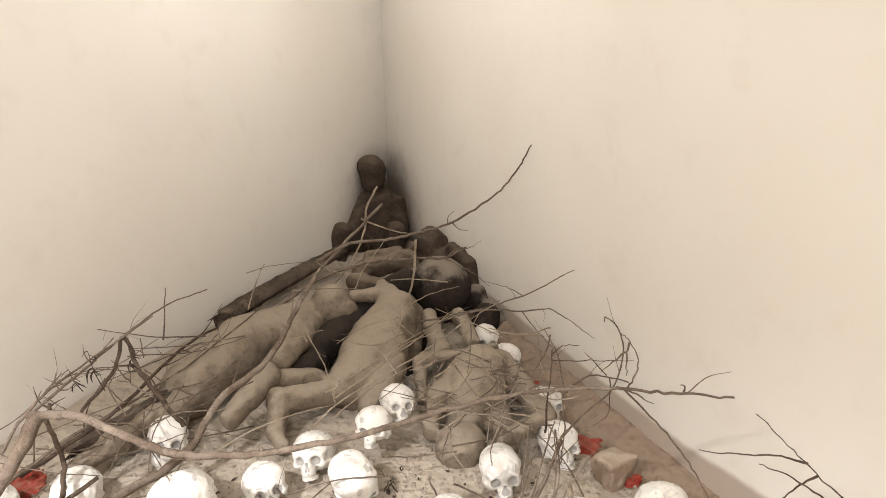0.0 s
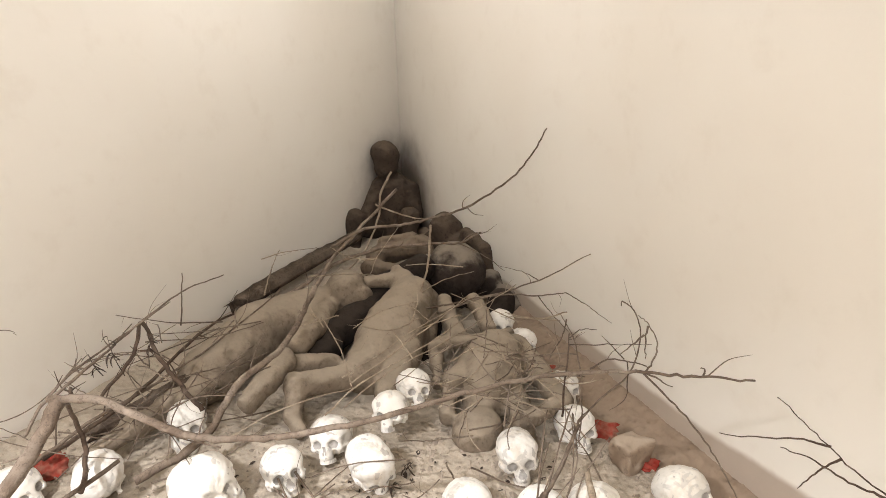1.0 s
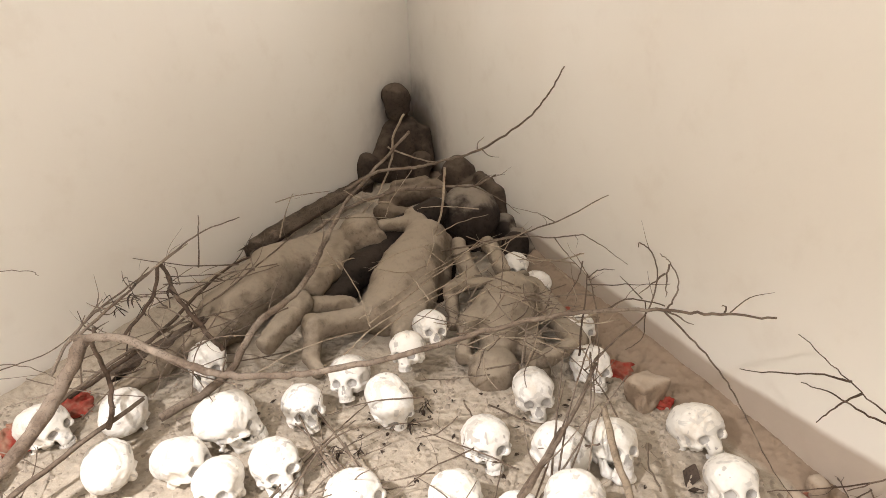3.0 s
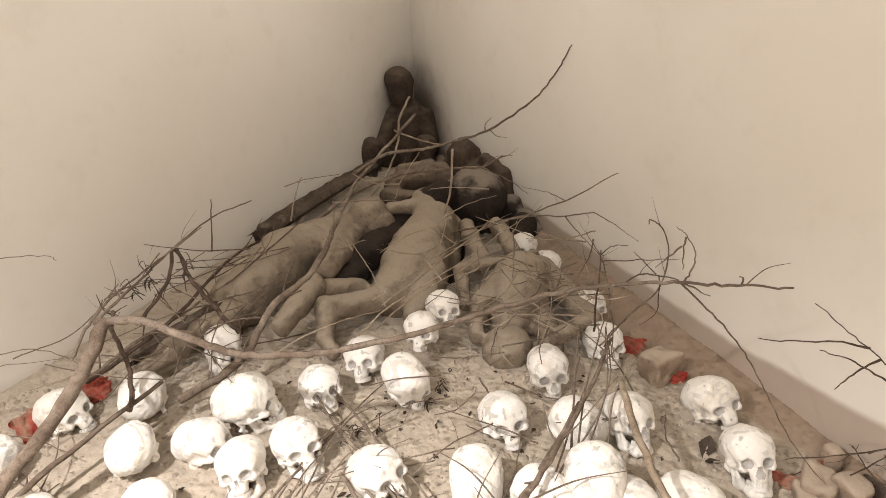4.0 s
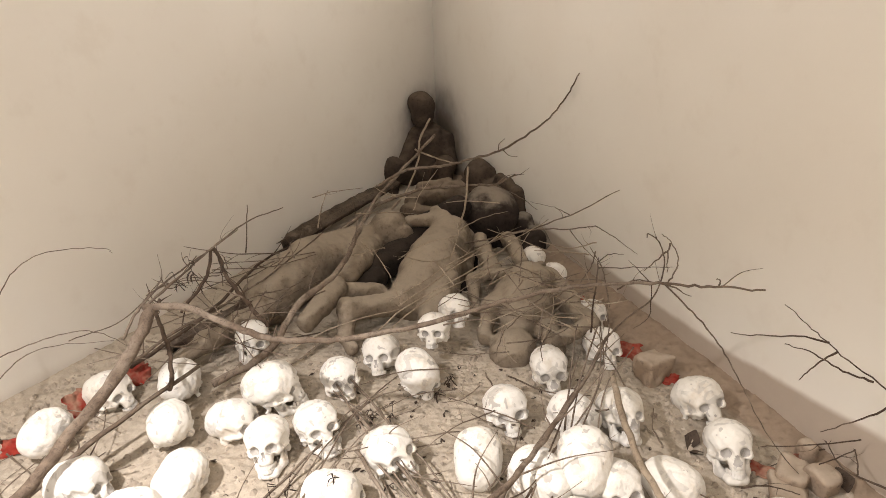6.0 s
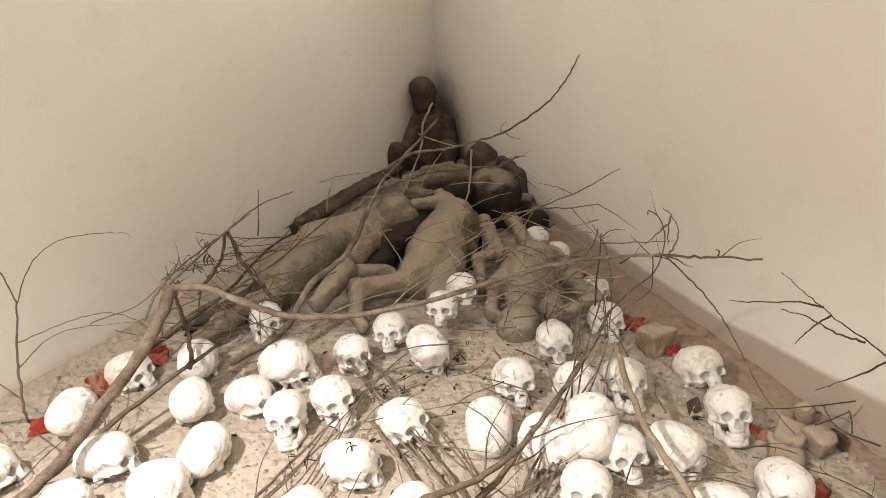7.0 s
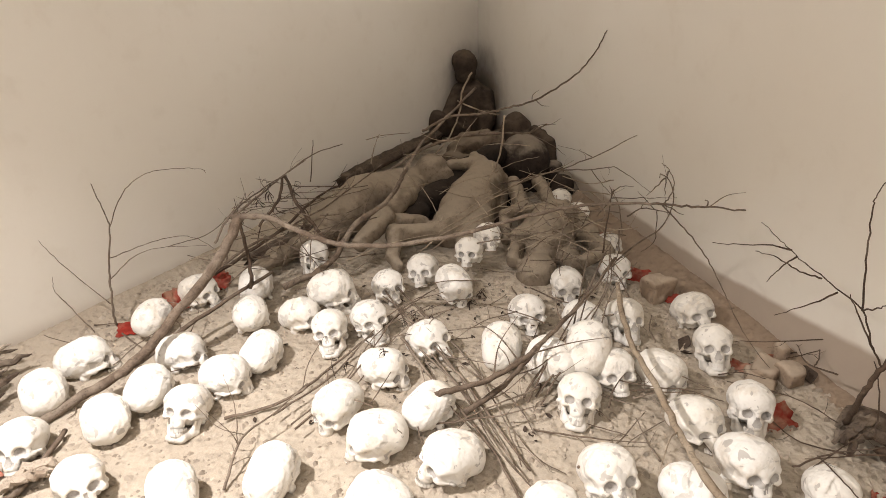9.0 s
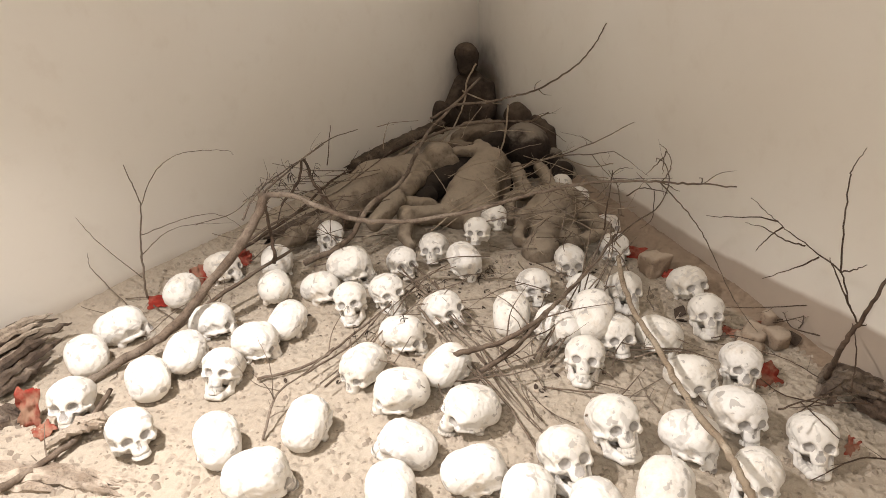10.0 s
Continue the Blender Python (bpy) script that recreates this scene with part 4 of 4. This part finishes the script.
branch([(-1.518, 1.748, 0.120), (-1.302, 1.850, 0.263), (-1.196, 2.100, 0.252), (-1.060, 2.400, 0.267), (-0.824, 2.700, 0.395)], 0.007, 0.003, TWIG, THIN, 6, 0.25)
branch([(-1.507, 1.872, 0.100), (-1.220, 2.000, 0.263), (-1.152, 2.600, 0.253), (-0.990, 3.000, 0.200)], 0.009, 0.004, TWIG_DARK, THIN, 6, 0.25)


def bundle(count, points, spread, seed, r0, material, label):
    """Several thin switches lying roughly along one line."""
    rng = random.Random(seed)
    for _ in range(count):
        shift = Vector((rng.gauss(0, spread), rng.gauss(0, spread), abs(rng.gauss(0, 0.012))))
        skip = rng.choice((0, 0, 1))
        line = [Vector(p) + shift + Vector((rng.gauss(0, 0.03), rng.gauss(0, 0.03), rng.gauss(0, 0.006))) for p in points[skip:]]
        for p in line:
            p.z = max(p.z, sand_height(p.x, p.y) + 0.008)
        branch(line, r0 * rng.uniform(0.6, 1.1), 0.0018, material, label, rng.randrange(0, 3), 0.16)


def brush(count, box, seed, material, label, long=0.35, lift=0.3):
    """Loose dry twigs strewn through a stretch of the pile."""
    rng = random.Random(seed)
    (x0, x1), (y0, y1), (z0, z1) = box
    for _ in range(count):
        c = Vector((rng.uniform(x0, x1), rng.uniform(y0, y1), rng.uniform(z0, z1)))
        a = rng.uniform(0, 2 * math.pi)
        way = Vector((math.cos(a), math.sin(a), rng.uniform(-lift, lift))).normalized()
        half = long * rng.uniform(0.35, 1.0) / 2
        bow = Vector((rng.gauss(0, 1), rng.gauss(0, 1), rng.gauss(0, 1))).normalized() * half * 0.3
        pts = [c - way * half, c + bow * 0.6, c + way * half + bow * rng.uniform(-0.4, 0.4)]
        for p in pts:
            p.z = max(p.z, sand_height(p.x, p.y) + 0.008)
        branch(pts, rng.uniform(0.0018, 0.0034), 0.0015, material, label, rng.randrange(0, 3), 0.12)


bundle(5, [(-0.647, 1.784, 0.100), (-0.434, 1.476, 0.100), (-0.231, 1.171, 0.080), (-0.065, 0.926, 0.060), (0.056, 0.739, 0.050)], 0.05, 21, 0.0042, TWIG, "thin brown switch lying among the skulls")
bundle(4, [(-0.783, 0.889, 0.040), (-0.673, 1.164, 0.060), (-0.535, 1.468, 0.100), (-0.374, 1.616, 0.140)], 0.05, 22, 0.0036, TWIG, "thin brown switch lying among the skulls")
bundle(6, [(0.060, 1.082, 0.080), (0.173, 1.287, 0.160), (0.279, 1.565, 0.250), (0.351, 1.764, 0.350)], 0.05, 23, 0.004, TWIG, "thin brown switch leaning on the skulls")
bundle(4, [(-0.537, 2.000, 0.172), (-0.333, 2.200, 0.225), (-0.078, 2.450, 0.299), (0.108, 2.700, 0.346)], 0.06, 26, 0.0034, TWIG_PALE, "thin pale switch lying over the statues")
brush(22, ((-0.1, 0.40), (1.85, 2.3), (0.15, 0.42)), 7, TWIG_PALE, "fine pale dry twig caught on the kneeling statue", 0.35, 0.5)
brush(44, ((-0.1, 0.45), (1.80, 2.4), (0.12, 0.42)), 1, TWIG, "fine dry twig caught on the kneeling statue", 0.4)
brush(48, ((-1.5, -0.85), (1.75, 2.6), (0.1, 0.38)), 2, TWIG, "fine dry twig on the brush beside the wall", 0.5)
brush(24, ((-0.9, 0.35), (1.9, 2.9), (0.25, 0.55)), 3, TWIG_PALE, "fine dry twig lying over the statues", 0.5)
brush(40, ((-0.5, 0.7), (0.8, 1.8), (0.03, 0.16)), 4, TWIG, "fine dry twig lying among the skulls", 0.4, 0.15)
brush(12, ((-1.9, -1.3), (1.1, 1.7), (0.03, 0.12)), 5, TWIG, "fine dry twig lying beside the wall", 0.35, 0.1)
brush(14, ((0.75, 1.15), (0.6, 1.5), (0.03, 0.25)), 6, TWIG_DARK, "fine dark twig lying beside the wall", 0.4)


# ---- driftwood, stones, cloth ----
def driftwood(points, radii, material, label, seed, flat=0.7):
    """A weathered log: ridged along its grain, broken at the ends."""
    rng = random.Random(seed)
    line = spline(points, 8)
    n, sides = len(line), 18
    base = line[0].copy()
    ridge = [rng.uniform(-0.28, 0.28) for _ in range(sides)]
    verts, faces = [], []
    for i, c in enumerate(line):
        ahead = (line[min(i + 1, n - 1)] - line[max(i - 1, 0)]).normalized()
        side = ahead.cross(Vector((0, 0, 1))).normalized()
        up = side.cross(ahead)
        t = i / (n - 1) * (len(radii) - 1)
        k = min(int(t), len(radii) - 2)
        r = radii[k] + (radii[k + 1] - radii[k]) * (t - k)
        for s in range(sides):
            a = 2 * math.pi * s / sides
            q = r * (1 + ridge[s] + 0.10 * rng.uniform(-1, 1))
            end = ahead * (rng.uniform(-1.2, 1.2) * r if i in (0, n - 1) else 0)
            verts.append(c - base + side * math.cos(a) * q + up * math.sin(a) * q * flat + end)
    for i in range(n - 1):
        for s in range(sides):
            faces.append((i * sides + s, i * sides + (s + 1) % sides, (i + 1) * sides + (s + 1) % sides, (i + 1) * sides + s))
    faces.append(tuple(reversed(range(sides))))
    faces.append(tuple(range((n - 1) * sides, n * sides)))
    ob = tagged(new("driftwood", shell("driftwood", verts, faces, material)), label, "driftwood")
    ob.location = base
    return ob


def split_log(points, width, count, label, seed, material=None):
    """A log split along its grain into loose jagged splinters."""
    rng = random.Random(seed)
    base = Vector(points[0])
    base.z = sand_height(base.x, base.y)
    ob = tagged(new("split_log"), label, "driftwood")
    ob.location = base
    run = (Vector(points[-1]) - Vector(points[0])).normalized()
    across = run.cross(Vector((0, 0, 1))).normalized()
    for k in range(count):
        side = (k / max(1, count - 1) - 0.5) * width
        lift = rng.uniform(-0.3, 0.6) * width * (1 - abs(side / width))
        cut_a, cut_b = rng.uniform(0, 0.25), rng.uniform(0.6, 1.0)
        full = spline(points, 6)
        line = full[int(cut_a * (len(full) - 3)):max(int(cut_b * len(full)), int(cut_a * (len(full) - 3)) + 4)]
        line = [p + across * side + Vector((0, 0, lift)) + Vector((rng.gauss(0, 0.003), rng.gauss(0, 0.003), rng.gauss(0, 0.004))) - base for p in line]
        n = len(line)
        r = width / count * rng.uniform(0.6, 1.1)
        radii = [r * (1.0 - 0.75 * abs(2 * i / (n - 1) - 0.9) ** 3) * rng.uniform(0.85, 1.15) + 0.002 for i in range(n)]
        part("splinter", shell("splinter", *tube(line, radii, 6, 0.22, rng), material or rng.choice((BARK, BARK, BARK_PALE)), False), ob)
    return ob


split_log([(-2.145, 0.768, 0.090), (-2.097, 0.919, 0.100), (-2.046, 1.085, 0.100), (-1.936, 1.222, 0.080)], 0.13, 8, "split grey weathered log with jagged splinters beside the wall", 31)
split_log([(-2.171, 0.841, 0.120), (-2.113, 0.980, 0.120), (-2.033, 1.112, 0.120), (-1.959, 1.176, 0.120)], 0.08, 5, "split grey weathered log with jagged splinters beside the wall", 32)
split_log([(-2.025, 0.643, 0.060), (-1.980, 0.795, 0.080), (-1.941, 0.938, 0.090), (-1.934, 1.067, 0.070)], 0.11, 6, "broken brown log with split grain beside the wall", 33)
split_log([(-1.928, 0.595, 0.030), (-1.869, 0.661, 0.030), (-1.784, 0.669, 0.030)], 0.07, 3, "dark broken piece of wood on the sand", 34, BARK)
split_log([(-1.623, 0.525, 0.030), (-1.549, 0.568, 0.060), (-1.482, 0.611, 0.060), (-1.413, 0.614, 0.030)], 0.06, 4, "curved splitting root on the sand", 35, BARK_PALE)
split_log([(-1.806, 0.424, 0.030), (-1.635, 0.415, 0.030), (-1.468, 0.407, 0.030), (-1.291, 0.376, 0.030), (-1.182, 0.387, 0.020)], 0.06, 4, "flat flaking strip of pale bark on the sand", 36, BARK_PALE)
split_log([(-1.730, 0.334, 0.030), (-1.563, 0.374, 0.030), (-1.361, 0.360, 0.020)], 0.05, 3, "flat flaking strip of pale bark on the sand", 37, BARK_PALE)
split_log([(1.027, 0.987, 0.050), (1.112, 1.049, 0.090), (1.221, 1.026, 0.070), (1.294, 0.962, 0.065)], 0.11, 6, "dark brown broken bark lying by the wall", 38, BARK)
split_log([(1.164, 1.014, 0.050), (1.230, 0.919, 0.060), (1.309, 0.840, 0.050)], 0.08, 4, "charred brown piece of wood by the wall", 39, TWIG_DARK)
driftwood([(-1.150, 3.000, 0.167), (-1.026, 3.350, 0.168), (-0.857, 3.700, 0.176), (-0.685, 3.950, 0.209)], (0.06, 0.058, 0.055, 0.045), BARK_DARK, "long dark brown log lying along the wall", 8)
driftwood([(-1.350, 1.950, 0.144), (-1.255, 2.100, 0.156), (-1.139, 2.300, 0.161)], (0.03, 0.035, 0.035), BARK, "brown log lying under the brush", 9)


def stone(spot, size, label, seed):
    """A rough broken block."""
    def field(p):
        q = np.abs(p) - np.array(size) * 0.5 + 0.018
        d = np.linalg.norm(np.maximum(q, 0), axis=-1) + np.minimum(q.max(-1), 0) - 0.018
        return d + 0.010 * lumps(p, 28.0, seed) + 0.004 * lumps(p, 75.0, seed + 3)

    half = np.array(size) * 0.5 + 0.04
    verts, faces = sculpt(field, -half, half, 0.009)
    verts[:, 2] -= verts[:, 2].min()
    ob = tagged(new("stone", shell("stone", verts, faces, STONE)), label, "stone")
    ob.matrix_world = pose(spot[0], spot[1], sand_height(spot[0], spot[1]) - 0.012, 0, 0, seed * 37 % 90)
    return ob


STONE_NOTE = "rough tan sandstone block on the sand by the wall"
for spot, size, seed in (((0.617, 1.945, 0.090), (0.135, 0.10, 0.11), 1), ((0.897, 1.335, 0.060), (0.15, 0.11, 0.05), 2),
                         ((1.009, 1.361, 0.080), (0.08, 0.10, 0.075), 3), ((0.935, 1.405, 0.040), (0.13, 0.09, 0.05), 4),
                         ((1.006, 1.478, 0.080), (0.05, 0.06, 0.09), 5)):
    stone(spot, size, STONE_NOTE, seed)


def cloth(spot, size, turn, stand, seed):
    """A crumpled scrap of red cloth with some thickness."""
    rng = random.Random(seed)
    n = 14
    verts, faces = [], []
    for layer in (0, 1):
        for j in range(n):
            for i in range(n):
                u, w = i / (n - 1) - 0.5, j / (n - 1) - 0.5
                q = Vector((u * 5 + seed, w * 5, seed * 1.7))
                edge = 1 + 0.35 * noise.noise(Vector((u * 4, w * 4, seed)))
                z = 0.30 * noise.noise(q) + 0.14 * noise.noise(q * 2.6)
                verts.append(0.8 * Vector((u * size[0] * edge, w * size[1] * edge, (z + 0.3) * min(size) * 0.8 - layer * 0.003)))
    for layer in (0, 1):
        for j in range(n - 1):
            for i in range(n - 1):
                a = layer * n * n + j * n + i
                quad = (a, a + 1, a + n + 1, a + n)
                faces.append(quad if layer == 0 else tuple(reversed(quad)))
    rim = [i for i in range(n)] + [j * n + n - 1 for j in range(1, n)] + [(n - 1) * n + i for i in range(n - 2, -1, -1)] + [j * n for j in range(n - 2, 0, -1)]
    for k in range(len(rim)):
        a, b = rim[k], rim[(k + 1) % len(rim)]
        faces.append((b, a, a + n * n, b + n * n))
    ob = tagged(new("red_cloth", shell("red_cloth", verts, faces, CLOTH)), "crumpled dusty scrap of red cloth on the sand", "cloth", "scraps of red cloth")
    m = pose(0, 0, 0, stand, 0, turn)
    low = min((m @ v).z for v in verts)
    ob.matrix_world = Matrix.Translation((spot[0], spot[1], sand_height(spot[0], spot[1]) - low - 0.008)) @ m
    return ob


for spot, size, turn, stand, seed in (((-1.768, 0.658, 0.040), (0.10, 0.17), 10, 70, 1), ((-1.691, 0.599, 0.020), (0.1, 0.08), -30, 10, 2),
                                      ((-1.513, 1.889, 0.080), (0.16, 0.11), 30, 40, 3), ((-1.603, 1.674, 0.060), (0.14, 0.14), 60, 50, 4),
                                      ((-1.729, 1.462, 0.050), (0.11, 0.08), 20, 40, 5), ((0.887, 1.139, 0.050), (0.16, 0.12), 15, 30, 6),
                                      ((0.535, 2.127, 0.060), (0.2, 0.1), -30, 40, 7), ((0.671, 1.938, 0.050), (0.12, 0.08), -40, 30, 8),
                                      ((0.867, 1.420, 0.040), (0.14, 0.06), -30, 20, 9), ((0.986, 1.464, 0.050), (0.09, 0.07), 10, 50, 10),
                                      ((1.066, 0.787, 0.030), (0.12, 0.05), 60, 20, 11), ((-1.597, 1.757, 0.050), (0.15, 0.12), 40, 50, 12),
                                      ((-1.537, 1.917, 0.080), (0.14, 0.10), 30, 50, 13), ((0.396, 2.600, 0.061), (0.09, 0.06), -30, 30, 14)):
    cloth(spot, size, turn, stand, seed)


def leaf(x, y, size, turn, seed, z=None):
    """A curled dry leaf."""
    rng = random.Random(seed)
    verts, faces = [], []
    n = 7
    for layer in (0, 1):
        for i in range(n):
            t = i / (n - 1)
            half = size * 0.28 * math.sin(math.pi * min(max(t, 0.04), 0.96)) * rng.uniform(0.8, 1.1)
            curl = size * (0.35 * (t - 0.4) ** 2 + 0.06)
            for s in (-1, 0, 1):
                verts.append(Vector((size * (t - 0.5), s * half, curl + abs(s) * half * 0.6 - layer * 0.0015)))
    for layer in (0, 1):
        o = layer * n * 3
        for i in range(n - 1):
            for s in (0, 1):
                a = o + i * 3 + s
                q = (a, a + 3, a + 4, a + 1)
                faces.append(tuple(reversed(q)) if layer == 0 else q)
    ob = tagged(new("leaf", shell("leaf", verts, faces, DRY_LEAF)), "dark curled dry leaf on the sand", "leaf", "dry leaves on the sand")
    ob.matrix_world = pose(x, y, (sand_height(x, y) if z is None else z) - size * 0.02, rng.uniform(-25, 25), rng.uniform(-20, 20), turn)
    return ob


def sprig(spot, tall, lean, count, seed):
    """A short dry stalk standing in the sand, hung with narrow curled leaves."""
    rng = random.Random(seed)
    z = spot[2] if len(spot) > 2 else sand_height(spot[0], spot[1]) - 0.005
    ob = tagged(new("sprig"), "dry stalk hung with dark narrow curled leaves", "sprig", "sprigs of dry leaves")
    ob.location = (spot[0], spot[1], z)
    tip = Vector((lean[0], lean[1], 1.0)).normalized() * tall
    stem = spline([(0, 0, 0), tip * 0.5 + Vector((rng.gauss(0, 0.006), rng.gauss(0, 0.006), 0)), tip], 5)
    part("stalk", shell("stalk", *tube(stem, [0.0018 - 0.0009 * i / (len(stem) - 1) for i in range(len(stem))], 5, 0.1, rng), DRY_LEAF), ob)
    for k in range(count):
        root = stem[rng.randrange(len(stem) // 3, len(stem))]
        a, long = rng.uniform(0, 6.3), rng.uniform(0.018, 0.038)
        out = Vector((math.cos(a), math.sin(a), rng.uniform(-0.6, 0.5))).normalized()
        side = out.cross(Vector((0, 0, 1))).normalized()
        verts, faces = [], []
        for i in range(6):
            t = i / 5
            c = root + out * long * t + Vector((0, 0, -long * 0.7 * t * t)) + side * long * 0.25 * math.sin(t * 3)
            half = long * 0.10 * math.sin(math.pi * min(max(t, 0.06), 0.95)) + 0.0004
            up = Vector((0, 0, 0.0006))
            verts += [c - side * half + up * 3, c - up, c + side * half + up * 3, c + up * 2]
        for i in range(5):
            for j in range(4):
                faces.append((i * 4 + j, i * 4 + (j + 1) % 4, i * 4 + 4 + (j + 1) % 4, i * 4 + 4 + j))
        faces += [(3, 2, 1, 0), (20, 21, 22, 23)]
        part("leaf", shell("leaf", verts, faces, DRY_LEAF), ob)
    return ob


for spot, tall, lean, count, seed in (((-0.470, 1.640), 0.10, (0.1, -0.3), 7, 1), ((-0.425, 1.665), 0.08, (0.5, 0.1), 6, 2), ((-0.500, 1.600), 0.06, (-0.3, 0.2), 5, 3),
                                      ((-0.244, 1.812), 0.07, (0.4, -0.4), 6, 4), ((-0.200, 1.900), 0.06, (0.6, 0.0), 5, 5), ((-0.710, 1.230), 0.09, (-0.2, 0.2), 5, 6),
                                      ((-0.680, 1.260), 0.10, (0.2, 0.3), 4, 7), ((-0.210, 1.690), 0.03, (0.8, 0.2), 4, 8), ((-0.370, 1.300), 0.05, (0.6, -0.3), 5, 9),
                                      ((-1.110, 1.830, 0.47), 0.15, (-0.2, 0.0), 9, 10), ((-1.060, 1.900, 0.46), 0.12, (0.2, 0.1), 8, 11), ((-1.150, 1.780, 0.50), 0.08, (-0.5, 0.1), 6, 12)):
    sprig(spot, tall, lean, count, seed)


LEAVES = random.Random(8)
for _ in range(130):
    ly = 0.85 + 1.2 * LEAVES.random()
    leaf(LEAVES.gauss(-0.15, 0.5), ly, LEAVES.uniform(0.012, 0.034), LEAVES.uniform(0, 360), LEAVES.random())
leaf(0.67, 1.571, 0.09, 60, 3)
leaf(0.67, 1.508, 0.06, 10, 4)
leaf(1.074, 1.375, 0.11, 80, 5)
sprig((-0.500, 1.200, 0.155), 0.030, (0.2, -0.5), 5, 13)
